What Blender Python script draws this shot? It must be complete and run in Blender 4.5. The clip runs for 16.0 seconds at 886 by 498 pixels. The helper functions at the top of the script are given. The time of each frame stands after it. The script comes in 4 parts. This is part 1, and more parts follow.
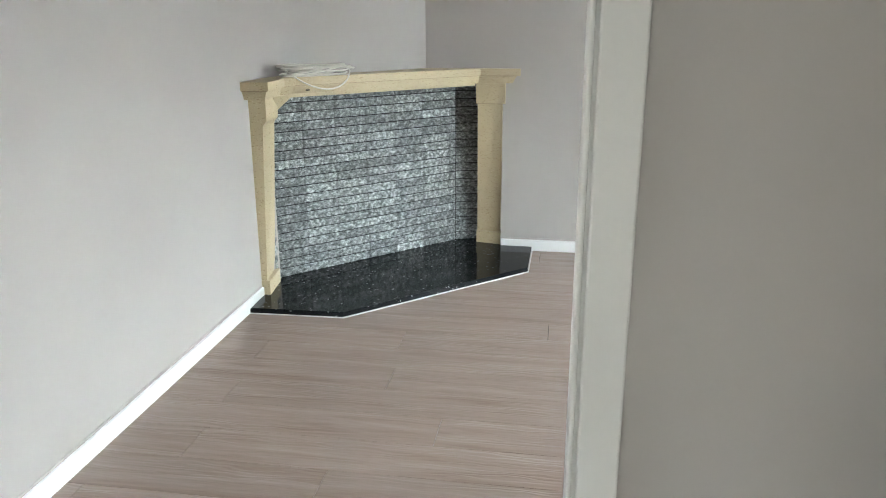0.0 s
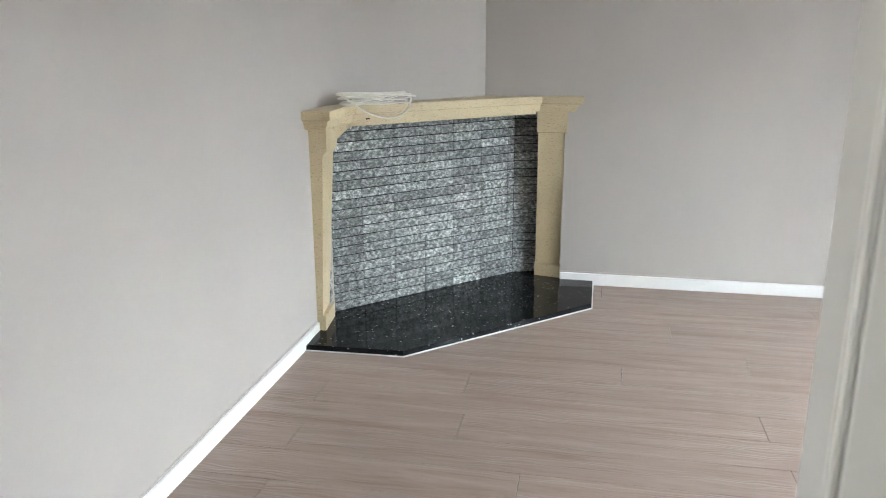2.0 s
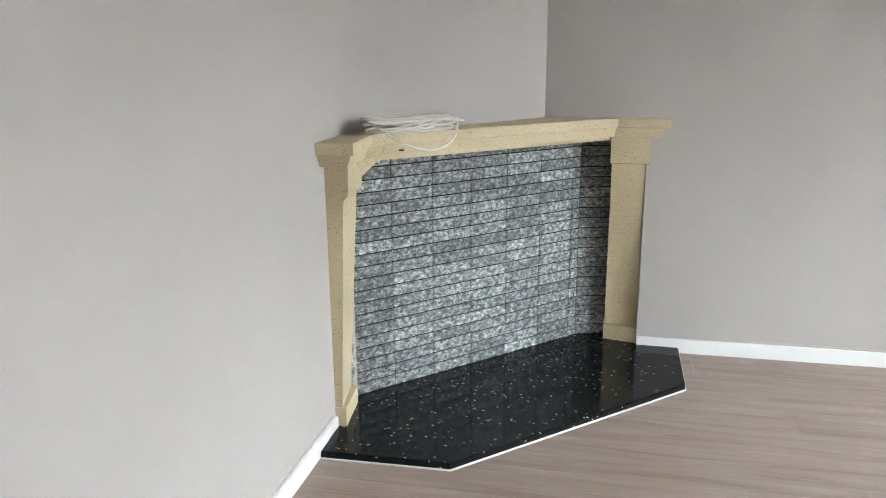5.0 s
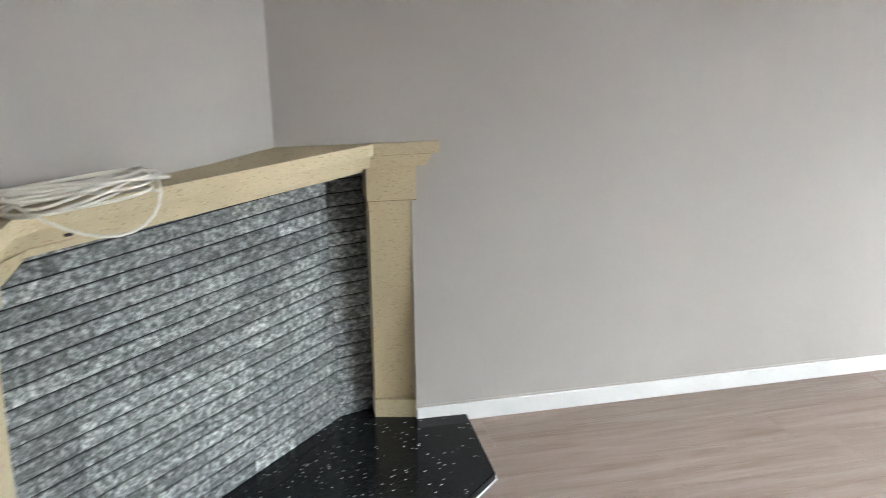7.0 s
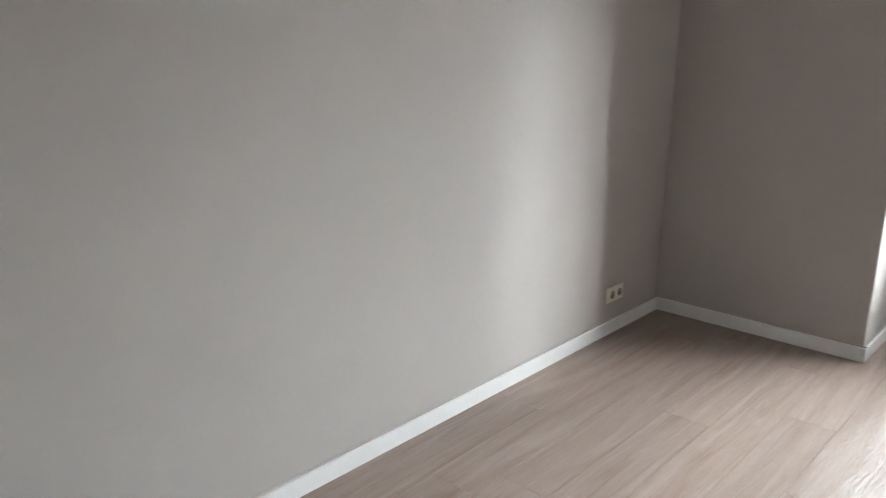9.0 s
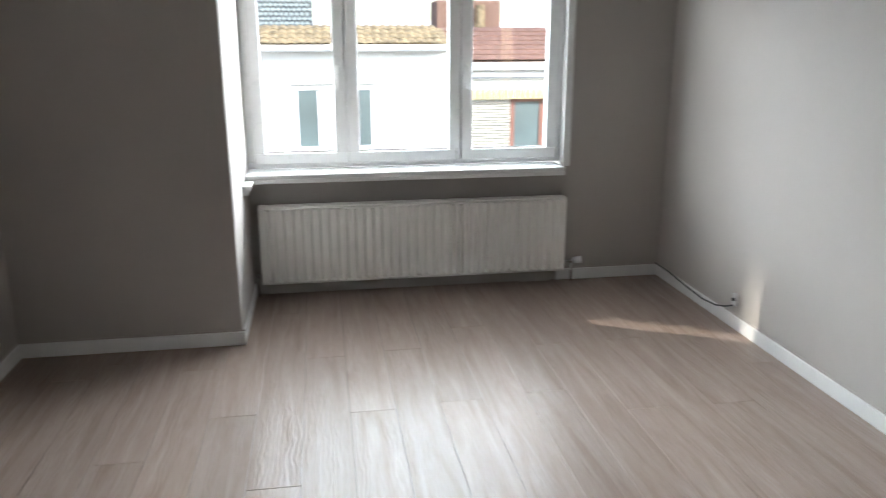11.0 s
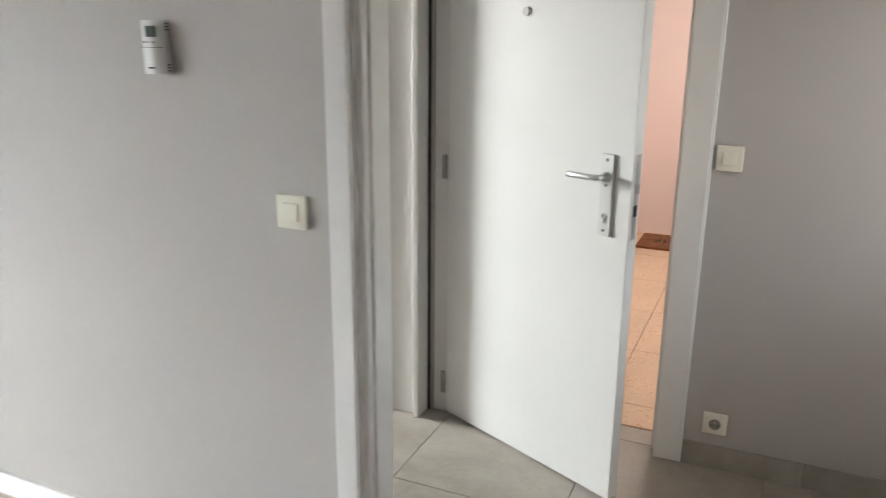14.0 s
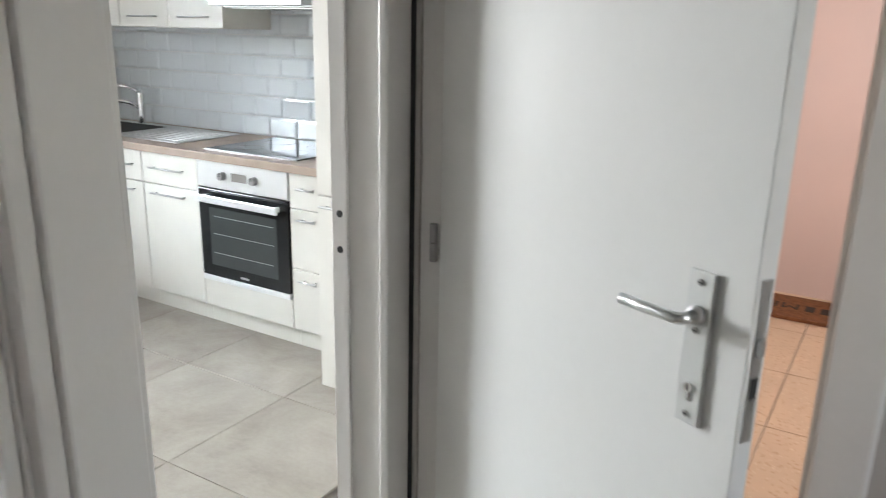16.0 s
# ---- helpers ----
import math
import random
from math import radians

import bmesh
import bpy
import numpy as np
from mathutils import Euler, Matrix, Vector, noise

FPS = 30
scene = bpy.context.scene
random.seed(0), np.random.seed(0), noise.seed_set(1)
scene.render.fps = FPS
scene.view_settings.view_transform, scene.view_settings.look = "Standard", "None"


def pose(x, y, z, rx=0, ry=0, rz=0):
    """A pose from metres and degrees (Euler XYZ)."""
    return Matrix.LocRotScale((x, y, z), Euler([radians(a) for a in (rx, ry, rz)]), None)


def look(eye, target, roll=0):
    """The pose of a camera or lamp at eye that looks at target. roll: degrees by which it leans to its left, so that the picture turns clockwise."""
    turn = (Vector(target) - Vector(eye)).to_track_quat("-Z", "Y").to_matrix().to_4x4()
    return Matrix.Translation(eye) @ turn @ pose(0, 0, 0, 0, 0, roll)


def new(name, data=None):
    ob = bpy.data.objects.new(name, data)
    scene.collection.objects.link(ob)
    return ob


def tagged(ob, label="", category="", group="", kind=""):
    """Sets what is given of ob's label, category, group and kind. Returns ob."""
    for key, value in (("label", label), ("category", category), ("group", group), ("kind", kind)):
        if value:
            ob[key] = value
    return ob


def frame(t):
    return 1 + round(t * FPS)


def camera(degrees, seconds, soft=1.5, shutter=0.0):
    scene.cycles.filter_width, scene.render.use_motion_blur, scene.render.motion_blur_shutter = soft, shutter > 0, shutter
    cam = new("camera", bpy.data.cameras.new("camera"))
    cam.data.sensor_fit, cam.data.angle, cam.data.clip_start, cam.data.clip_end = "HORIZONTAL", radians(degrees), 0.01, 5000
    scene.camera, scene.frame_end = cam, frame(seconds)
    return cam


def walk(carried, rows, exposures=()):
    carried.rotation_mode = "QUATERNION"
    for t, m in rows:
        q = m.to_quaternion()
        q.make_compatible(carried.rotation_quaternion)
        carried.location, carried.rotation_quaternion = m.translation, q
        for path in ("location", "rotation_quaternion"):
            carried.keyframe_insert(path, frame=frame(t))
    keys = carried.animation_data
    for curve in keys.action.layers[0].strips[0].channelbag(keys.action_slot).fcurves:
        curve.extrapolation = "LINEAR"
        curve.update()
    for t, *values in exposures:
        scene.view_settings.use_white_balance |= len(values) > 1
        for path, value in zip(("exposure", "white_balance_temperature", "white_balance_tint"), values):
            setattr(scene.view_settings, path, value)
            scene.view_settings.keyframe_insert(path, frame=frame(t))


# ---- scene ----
cam = camera(60.5, 16.0, 1.0, 0.3)

PATH = [
    (0, (1.528, 0.700, 1.410), (1.223, 2.589, 0.828), -0.2),
    (0.5, (1.487, 0.719, 1.410), (1.164, 2.609, 0.839), -0.2),
    (1, (1.433, 0.745, 1.410), (1.079, 2.635, 0.860), -0.2),
    (1.5, (1.383, 0.768, 1.410), (1.018, 2.662, 0.880), -0.2),
    (2, (1.321, 0.849, 1.431), (0.943, 2.741, 0.902), -0.2),
    (2.5, (1.249, 1.0, 1.404), (0.846, 2.892, 0.897), -0.1),
    (3, (1.205, 1.119, 1.419), (0.764, 3.003, 0.912), -0.2),
    (3.5, (1.17, 1.221, 1.408), (0.715, 3.103, 0.908), -0.3),
    (6, (0.809, 2.157, 1.423), (0.529, 4.072, 0.92), -1.0),
    (6.5, (0.732, 2.392, 1.432), (0.732, 4.326, 0.923), -0.9),
    (7, (0.706, 2.674, 1.518), (1.101, 4.55, 0.951), -0.8),
    (7.5, (0.669, 2.933, 1.577), (1.417, 4.68, 0.952), -0.1),
    (8, (0.71, 3.167, 1.566), (1.697, 4.793, 0.948), 0.5),
    (10.3, (0.853, 3.771, 1.462), (2.748, 4.16, 0.952), -0.5),
    (10.5, (0.854, 3.828, 1.473), (2.78, 3.996, 0.958), -0.2),
    (11, (0.858, 3.812, 1.521), (2.761, 3.508, 0.985), -0.1),
    (11.5, (0.852, 3.778, 1.542), (2.667, 3.137, 0.999), -0.1),
    (12, (0.825, 3.672, 1.506), (2.502, 2.722, 0.973), -0.2),
    (12.5, (0.769, 3.63, 1.531), (2.27, 2.426, 0.986), -0.3),
    (13, (0.656, 3.526, 1.528), (1.934, 2.086, 0.985), -0.2),
    (13.5, (0.68, 3.365, 1.521), (1.701, 1.735, 0.973), 0.2),
    (14, (0.71, 3.113, 1.518), (1.485, 1.353, 0.969), 0.5),
    (14.5, (0.702, 2.817, 1.512), (1.369, 1.015, 0.957), 0.7),
    (15, (0.753, 2.52, 1.492), (1.4, 0.711, 0.933), 1.0),
    (15.5, (0.859, 2.259, 1.514), (1.583, 0.483, 0.946), 1.0),
    (16, (0.945, 1.96, 1.512), (1.942, 0.318, 0.955), 1.2),
]
EXPOSURE = [(0.0, 2.44, 6200, 6), (1.5, 2.40, 6250, 9), (3.5, 2.38, 6300, 10), (6.0, 2.52, 6300, 10), (7.0, 2.38, 6350, 10), (8.0, 2.30, 6350, 10), (9.4, 1.80, 6300, 10), (10.3, 1.56, 6250, 10), (11.0, 1.18, 6250, 9),
            (12.0, 1.14, 6300, 9), (13.0, 1.64, 6600, 11), (13.5, 1.74, 6580, 11), (14.0, 2.06, 6400, 10), (15.0, 2.10, 6180, 10), (16.0, 1.78, 6200, 10)]
walk(cam, [(t, look(eye, target, roll)) for t, eye, target, roll in PATH], EXPOSURE)

# strengths of the sky and of the lamps
SKY, WIN_W, STREET_W, NORTH_W, KIT_W, LAND_W, HALL_W = 0.15, 3100.0, 1350.0, 420.0, 8.3, 11.0, 1.0

# ---- light ----
world = bpy.data.worlds.new("sky")
scene.world = world
world.use_nodes = True
_sky = world.node_tree.nodes.new("ShaderNodeTexSky")
_sky.sky_type = "NISHITA"
_sky.sun_disc = False
_sky.sun_elevation = radians(42)
_sky.sun_rotation = math.atan2(-0.80, -0.45)
_bg = world.node_tree.nodes["Background"]
_bg.inputs["Strength"].default_value = SKY
world.node_tree.links.new(_sky.outputs["Color"], _bg.inputs["Color"])


def lamp(name, kind, energy, colour, m, size=None, size_y=None, spread=180):
    d = bpy.data.lights.new(name, kind)
    d.energy, d.color = energy, colour
    if kind == "AREA":
        d.shape, d.size, d.size_y, d.spread = "RECTANGLE", size, size_y, radians(spread)
    if kind == "SUN":
        d.angle = radians(0.5)
    ob = new(name, d)
    ob.matrix_world = m
    return ob


lamp("sun", "SUN", 2.9, (1.0, 0.95, 0.88), look((-0.80 * 20, -0.45 * 20, 18), (0, 0, 0)))
# the open sky above the street in front of the living room window, and the kitchen window
lamp("window_light", "AREA", WIN_W, (0.90, 0.965, 1.0), look((12.0, 2.4, 4.9), (3.0, 3.3, 1.0)), 16.0, 5.0)
lamp("street_sky_light", "AREA", STREET_W, (0.95, 0.98, 1.0), look((9.6, -5.0, 4.0), (4.0, 4.9, 1.0)), 4.0, 3.4)
lamp("north_street_light", "AREA", NORTH_W, (0.97, 0.985, 1.0), look((9.6, 11.4, 4.0), (4.6, 1.7, 1.1)), 6.5, 3.4)
lamp("kitchen_window_light", "AREA", KIT_W, (1.0, 0.985, 0.955), look((5.36, 0.80, 1.55), (1.5, 0.72, 1.05)), 1.0, 1.2, 80)
# next but one: the landing; first, hall-end daylight through an added, unseen window
lamp("hall_end_daylight", "AREA", HALL_W, (1.0, 0.95, 0.90), look((-0.42, 1.05, 1.5), (0.62, 0.474, 1.1)), 0.6, 1.1, 95)
lamp("landing_light", "AREA", LAND_W, (1.0, 0.91, 0.84), look((1.0, -1.3, 2.46), (1.0, -1.3, 0)), 0.5, 0.5)

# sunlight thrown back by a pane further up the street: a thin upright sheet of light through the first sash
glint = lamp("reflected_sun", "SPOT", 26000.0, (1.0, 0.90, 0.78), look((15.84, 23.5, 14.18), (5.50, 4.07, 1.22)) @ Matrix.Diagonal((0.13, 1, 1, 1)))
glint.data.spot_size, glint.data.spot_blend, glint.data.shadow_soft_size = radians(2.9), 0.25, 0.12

# ---- materials ----


class Mat:
    """A small builder for node materials."""

    def __init__(self, name, rough=0.5, metal=0.0, spec=0.5):
        self.m = bpy.data.materials.new(name)
        self.m.use_nodes = True
        self.t = self.m.node_tree
        self.b = self.t.nodes["Principled BSDF"]
        self.b.inputs["Roughness"].default_value = rough
        self.b.inputs["Metallic"].default_value = metal
        self.b.inputs["Specular IOR Level"].default_value = spec
        self.pos = self.node("ShaderNodeNewGeometry").outputs["Position"]

    def node(self, kind, **values):
        n = self.t.nodes.new(kind)
        for key, value in values.items():
            n.inputs[key].default_value = value
        return n

    def link(self, a, b):
        self.t.links.new(a, b)
        return self

    def coords(self, scale=(1, 1, 1), turn=(0, 0, 0), shift=None):
        n = self.node("ShaderNodeMapping", Scale=scale, Rotation=turn)
        self.link(self.pos, n.inputs["Vector"])
        if shift is not None:
            self.link(shift, n.inputs["Location"])
        return n.outputs["Vector"]

    def noise(self, scale, detail=4, rough=0.55, vec=None, dist=0.0):
        n = self.node("ShaderNodeTexNoise", Scale=scale, Detail=detail, Roughness=rough, Distortion=dist)
        self.link(vec if vec is not None else self.pos, n.inputs["Vector"])
        return n.outputs["Fac"]

    def voronoi(self, scale, vec=None):
        n = self.node("ShaderNodeTexVoronoi", Scale=scale)
        self.link(vec if vec is not None else self.pos, n.inputs["Vector"])
        return n

    def ramp(self, fac, stops):
        n = self.node("ShaderNodeValToRGB")
        self.link(fac, n.inputs["Fac"])
        e = n.color_ramp.elements
        while len(e) < len(stops):
            e.new(0.5)
        for el, (p, c) in zip(e, stops):
            el.position = p
            el.color = (*c, 1) if len(c) == 3 else c
        return n.outputs["Color"]

    def mix(self, fac, a, b, mode="MIX"):
        n = self.node("ShaderNodeMix")
        n.data_type, n.blend_type = "RGBA", mode
        for sock, v in ((n.inputs[0], fac), (n.inputs[6], a), (n.inputs[7], b)):
            if isinstance(v, bpy.types.NodeSocket):
                self.link(v, sock)
            elif isinstance(v, (int, float)):
                sock.default_value = v
            else:
                sock.default_value = (*v, 1)
        return n.outputs[2]

    def maths(self, op, a, b=0.0):
        n = self.node("ShaderNodeMath")
        n.operation = op
        for sock, v in ((n.inputs[0], a), (n.inputs[1], b)):
            if isinstance(v, bpy.types.NodeSocket):
                self.link(v, sock)
            else:
                sock.default_value = v
        return n.outputs[0]

    def random(self):
        return self.node("ShaderNodeObjectInfo").outputs["Random"]

    def colour(self, c):
        if isinstance(c, bpy.types.NodeSocket):
            self.link(c, self.b.inputs["Base Color"])
        else:
            self.b.inputs["Base Color"].default_value = (*c, 1)
        return self

    def rough(self, fac, lo, hi):
        n = self.node("ShaderNodeMapRange")
        n.inputs["To Min"].default_value, n.inputs["To Max"].default_value = lo, hi
        self.link(fac, n.inputs["Value"])
        self.link(n.outputs["Result"], self.b.inputs["Roughness"])
        return self

    def bump(self, fac, dist, strength=1.0):
        n = self.node("ShaderNodeBump", Strength=strength, Distance=dist)
        self.link(fac, n.inputs["Height"])
        old = self.b.inputs["Normal"].links
        if old:
            self.link(old[0].from_socket, n.inputs["Normal"])
        self.link(n.outputs["Normal"], self.b.inputs["Normal"])
        return self


def plain(name, c, rough=0.5, metal=0.0, var=0.06, scale=6.0, bump=0.0, bscale=200.0, spec=0.5):
    """A plain surface with faint blotches at one scale and fine grain at another."""
    k = Mat(name, rough, metal, spec)
    lo, hi = tuple(v * (1 - var) for v in c), tuple(min(1, v * (1 + var)) for v in c)
    a = k.ramp(k.noise(scale, 5), [(0.3, lo), (0.7, hi)])
    b = k.ramp(k.noise(scale * 23, 3), [(0.3, (1 - var * 0.5,) * 3), (0.7, (1,) * 3)])
    k.colour(k.mix(1.0, a, b, "MULTIPLY"))
    k.rough(k.noise(scale * 2.3, 3), max(0.02, rough - 0.06), min(1, rough + 0.08))
    if bump:
        k.bump(k.noise(bscale, 3), bump)
    return k.m


def wall_paint(name, c):
    """Matt emulsion laid on with a roller."""
    k = Mat(name, 0.75, 0, 0.3)
    big = k.ramp(k.noise(1.3, 4), [(0.3, tuple(v * 0.965 for v in c)), (0.7, tuple(v * 1.02 for v in c))])
    scuff = k.ramp(k.noise(7.0, 6, 0.7), [(0.62, (1, 1, 1)), (0.8, (0.965, 0.96, 0.955))])
    k.colour(k.mix(1.0, big, scuff, "MULTIPLY"))
    k.bump(k.noise(260, 2), 0.0002).bump(k.noise(5, 3), 0.0015, 0.5)
    return k.m


def laminate():
    """Greyed oak laminate, every plank with its own tone and its own stretch of grain."""
    k = Mat("oak_laminate", 0.33, 0, 0.17)
    r = k.random()
    sh = k.node("ShaderNodeCombineXYZ")
    k.link(k.maths("MULTIPLY", r, 37.0), sh.inputs[0])
    k.link(k.maths("MULTIPLY", r, 91.0), sh.inputs[1])
    v = k.coords((0.75, 8.5, 1.0), shift=sh.outputs[0])
    v2 = k.coords((5.0, 75.0, 1.0), shift=sh.outputs[0])
    broad = k.noise(2.2, 5, 0.55, v, 0.9)
    fine = k.noise(2.4, 3, 0.6, v2)
    base = k.ramp(broad, [(0.30, (0.275, 0.205, 0.169)), (0.46, (0.325, 0.252, 0.213)), (0.56, (0.345, 0.272, 0.233)), (0.72, (0.395, 0.320, 0.278))])
    tone = k.ramp(r, [(0.0, (0.92, 0.92, 0.915)), (0.5, (0.99, 0.985, 0.98)), (1.0, (1.06, 1.05, 1.04))])
    grain = k.ramp(fine, [(0.32, (0.92, 0.912, 0.905)), (0.55, (1, 1, 1))])
    c = k.mix(1.0, k.mix(0.75, base, tone, "MULTIPLY"), grain, "MULTIPLY")
    k.colour(c)
    wv = k.node("ShaderNodeTexWave", Scale=17.0, Distortion=11.0, Detail=2.0)
    wv.inputs["Detail Scale"].default_value = 1.4
    wv.bands_direction = "Y"
    k.link(k.coords((0.22, 1.0, 1.0), shift=sh.outputs[0]), wv.inputs["Vector"])
    k.rough(r, 0.305, 0.335)
    patch = k.ramp(k.noise(1.5, 2, 0.5, v), [(0.46, (0.25, 0.25, 0.25)), (0.58, (1, 1, 1))])
    k.bump(k.maths("MULTIPLY", wv.outputs["Fac"], patch), 0.0013, 0.8)
    return k.m


def split_stone(name, lo, mid, hi):
    """Split-face grey quartzite with sparkling grains."""
    k = Mat(name, 0.5)
    r = k.random()
    n = k.noise(46, 7, 0.74, k.coords((1, 1, 1.5)))
    n2 = k.noise(14, 4, 0.6)
    c = k.ramp(n, [(0.36, lo), (0.50, mid), (0.64, hi)])
    c = k.mix(1.0, c, k.ramp(n2, [(0.3, (0.72, 0.73, 0.75)), (0.7, (1.12, 1.12, 1.12))]), "MULTIPLY")
    c = k.mix(1.0, c, k.ramp(r, [(0, (0.66, 0.67, 0.67)), (0.55, (0.90, 0.91, 0.90)), (1, (1.42, 1.43, 1.40))]), "MULTIPLY")
    k.colour(c)
    k.rough(n, 0.35, 0.75)
    k.bump(n, 0.004).bump(k.noise(300, 2), 0.0008)
    return k.m


def speckled(name, base, dark, light, sc, rough, cover=0.35, grain=(1, 1, 1)):
    """A stone or composite with dark and light chips."""
    k = Mat(name, rough)
    v = k.voronoi(sc, k.coords(grain))
    v2 = k.voronoi(sc * 1.7, k.coords(grain, (0.03, 0.02, 0.2)))
    c = k.ramp(k.noise(3, 4), [(0.3, tuple(x * 0.93 for x in base)), (0.7, tuple(x * 1.05 for x in base))])
    c = k.mix(k.ramp(k.maths("MULTIPLY", v.outputs["Color"], 1.0), [(1 - cover, (0, 0, 0)), (1 - cover + 0.08, (1, 1, 1))]), c, dark)
    c = k.mix(k.ramp(k.maths("MULTIPLY", v2.outputs["Color"], 1.0), [(0.86, (0, 0, 0)), (0.93, (1, 1, 1))]), c, light)
    k.colour(c)
    k.rough(k.noise(40, 3), max(0.03, rough - 0.05), rough + 0.1)
    return k.m


def granite():
    """Polished black granite with pale flecks."""
    k = Mat("black_granite", 0.08, 0, 0.2)
    v = k.voronoi(62, k.coords((0.8, 1.7, 1), (0, 0, 0.6)))
    pick = k.ramp(k.maths("MULTIPLY", v.outputs["Color"], 1.0), [(0.76, (0, 0, 0)), (0.84, (1, 1, 1))])
    spot = k.ramp(v.outputs["Distance"], [(0.20, (1, 1, 1)), (0.32, (0, 0, 0))])
    f = k.mix(1.0, pick, spot, "MULTIPLY")
    base = k.ramp(k.noise(160, 4, 0.7), [(0.4, (0.007, 0.008, 0.009)), (0.7, (0.022, 0.024, 0.026))])
    k.colour(k.mix(f, base, (0.36, 0.37, 0.36)))
    k.rough(k.noise(90, 3), 0.05, 0.13)
    return k.m


def concrete_tile():
    """Greige cement-look porcelain, each tile a little different."""
    k = Mat("cement_tile", 0.42)
    r = k.random()
    sh = k.node("ShaderNodeCombineXYZ")
    k.link(k.maths("MULTIPLY", r, 53.0), sh.inputs[0])
    v = k.coords((1, 1, 1), shift=sh.outputs[0])
    a = k.ramp(k.noise(2.6, 7, 0.65, v, 0.6), [(0.28, (0.23, 0.20, 0.165)), (0.5, (0.325, 0.293, 0.25)), (0.72, (0.40, 0.368, 0.32))])
    b = k.ramp(k.noise(55, 4, 0.6, v), [(0.3, (0.93, 0.93, 0.92)), (0.6, (1, 1, 1))])
    k.colour(k.mix(1.0, a, b, "MULTIPLY"))
    k.rough(k.noise(6, 4, 0.6, v), 0.34, 0.55)
    k.bump(k.noise(120, 3), 0.0004)
    return k.m


def metal(name, c, rough, stretch=(1, 1, 1)):
    k = Mat(name, rough, 1.0)
    n = k.noise(60, 3, 0.6, k.coords(stretch))
    k.colour(k.ramp(n, [(0.3, tuple(x * 0.9 for x in c)), (0.7, c)]))
    k.rough(n, max(0.03, rough - 0.05), rough + 0.08)
    return k.m


def glass(name, rough=0.0):
    k = Mat(name, rough)
    k.b.inputs["Transmission Weight"].default_value = 1.0
    k.b.inputs["IOR"].default_value = 1.45
    k.colour((0.97, 0.985, 0.98))
    return k.m


M_WALL = wall_paint("greige_wall_paint", (0.434, 0.406, 0.378))
M_PINK = wall_paint("pink_wall_paint", (0.79, 0.655, 0.61))
M_KWALL = wall_paint("white_kitchen_paint", (0.66, 0.65, 0.63))
M_CEIL = wall_paint("white_ceiling_paint", (0.56, 0.55, 0.535))
M_WHITE = plain("white_gloss_paint", (0.76, 0.765, 0.755), 0.38, var=0.03, scale=3, bump=0.0003, bscale=90)
M_FRAME = plain("grey_white_door_paint", (0.69, 0.675, 0.645), 0.42, var=0.03, scale=3, bump=0.0004, bscale=70)
M_DOOR = plain("white_door_paint", (0.70, 0.70, 0.675), 0.52, var=0.025, scale=2, bump=0.0003, bscale=120, spec=0.3)
M_PVC = plain("white_pvc", (0.85, 0.86, 0.865), 0.28, var=0.02)
M_THERM = plain("silver_white_plastic", (0.60, 0.60, 0.58), 0.3, var=0.02)
M_LOCK = plain("pale_anodised_aluminium", (0.64, 0.65, 0.63), 0.3, metal=0.25, var=0.02)
M_RAD = plain("radiator_enamel", (0.88, 0.87, 0.835), 0.33, var=0.03)
M_CREAM = plain("cream_plastic", (0.72, 0.69, 0.58), 0.35, var=0.02)
M_DARK = plain("black_rubber_and_gap_shade", (0.018, 0.018, 0.020), 0.55, var=0.1)
M_SLOT = plain("dark_hole", (0.02, 0.02, 0.02), 0.8, var=0.1)
M_SOIL = plain("dark_underlay", (0.045, 0.038, 0.033), 0.9)
M_LAM = laminate()
M_STONE = split_stone("split_quartzite", (0.034, 0.039, 0.038), (0.195, 0.208, 0.203), (0.60, 0.62, 0.61))
M_GROUT = plain("dark_grout", (0.010, 0.010, 0.011), 0.95, var=0.2)
M_SAND = speckled("cream_sandstone", (0.54, 0.45, 0.285), (0.37, 0.285, 0.16), (0.68, 0.60, 0.42), 260, 0.55, 0.20, (0.5, 0.5, 1.4))
M_JOINT = plain("brown_mortar", (0.20, 0.15, 0.09), 0.9, var=0.2)
M_GRAN = granite()
M_CEM = concrete_tile()
M_TGROUT = plain("grey_grout", (0.22, 0.20, 0.18), 0.85, var=0.1)
M_TERR = speckled("orange_terrazzo", (0.62, 0.455, 0.31), (0.50, 0.32, 0.19), (0.76, 0.63, 0.49), 95, 0.33, 0.20)
M_STEEL = metal("brushed_steel", (0.62, 0.62, 0.61), 0.28, (1, 1, 30))
M_ALU = metal("satin_aluminium", (0.66, 0.67, 0.66), 0.32)
M_HINGE = metal("dull_hinge_steel", (0.34, 0.33, 0.32), 0.38)
M_PEEP = plain("grey_peephole_plastic", (0.50, 0.49, 0.46), 0.45, var=0.03)
M_CHROME = metal("chrome", (0.75, 0.75, 0.75), 0.10)
M_CAB = plain("cream_cabinet_front", (0.67, 0.65, 0.595), 0.35, var=0.02, bump=0.0004, bscale=60)
M_TOP = plain("oak_worktop", (0.36, 0.275, 0.215), 0.4, var=0.14, scale=9)
M_METRO = plain("white_glazed_tile", (0.62, 0.65, 0.67), 0.07, var=0.02)
M_WGROUT = plain("pale_grout", (0.62, 0.62, 0.61), 0.8)
M_BGLASS = plain("black_glass", (0.012, 0.013, 0.014), 0.04, var=0.1)
M_OVSTEEL = plain("bright_oven_steel", (0.74, 0.74, 0.73), 0.3, metal=0.35, var=0.03)
M_OVEN = plain("smoky_oven_glass", (0.050, 0.056, 0.055), 0.05, var=0.15, scale=3)
M_GLASS = glass("window_glass")
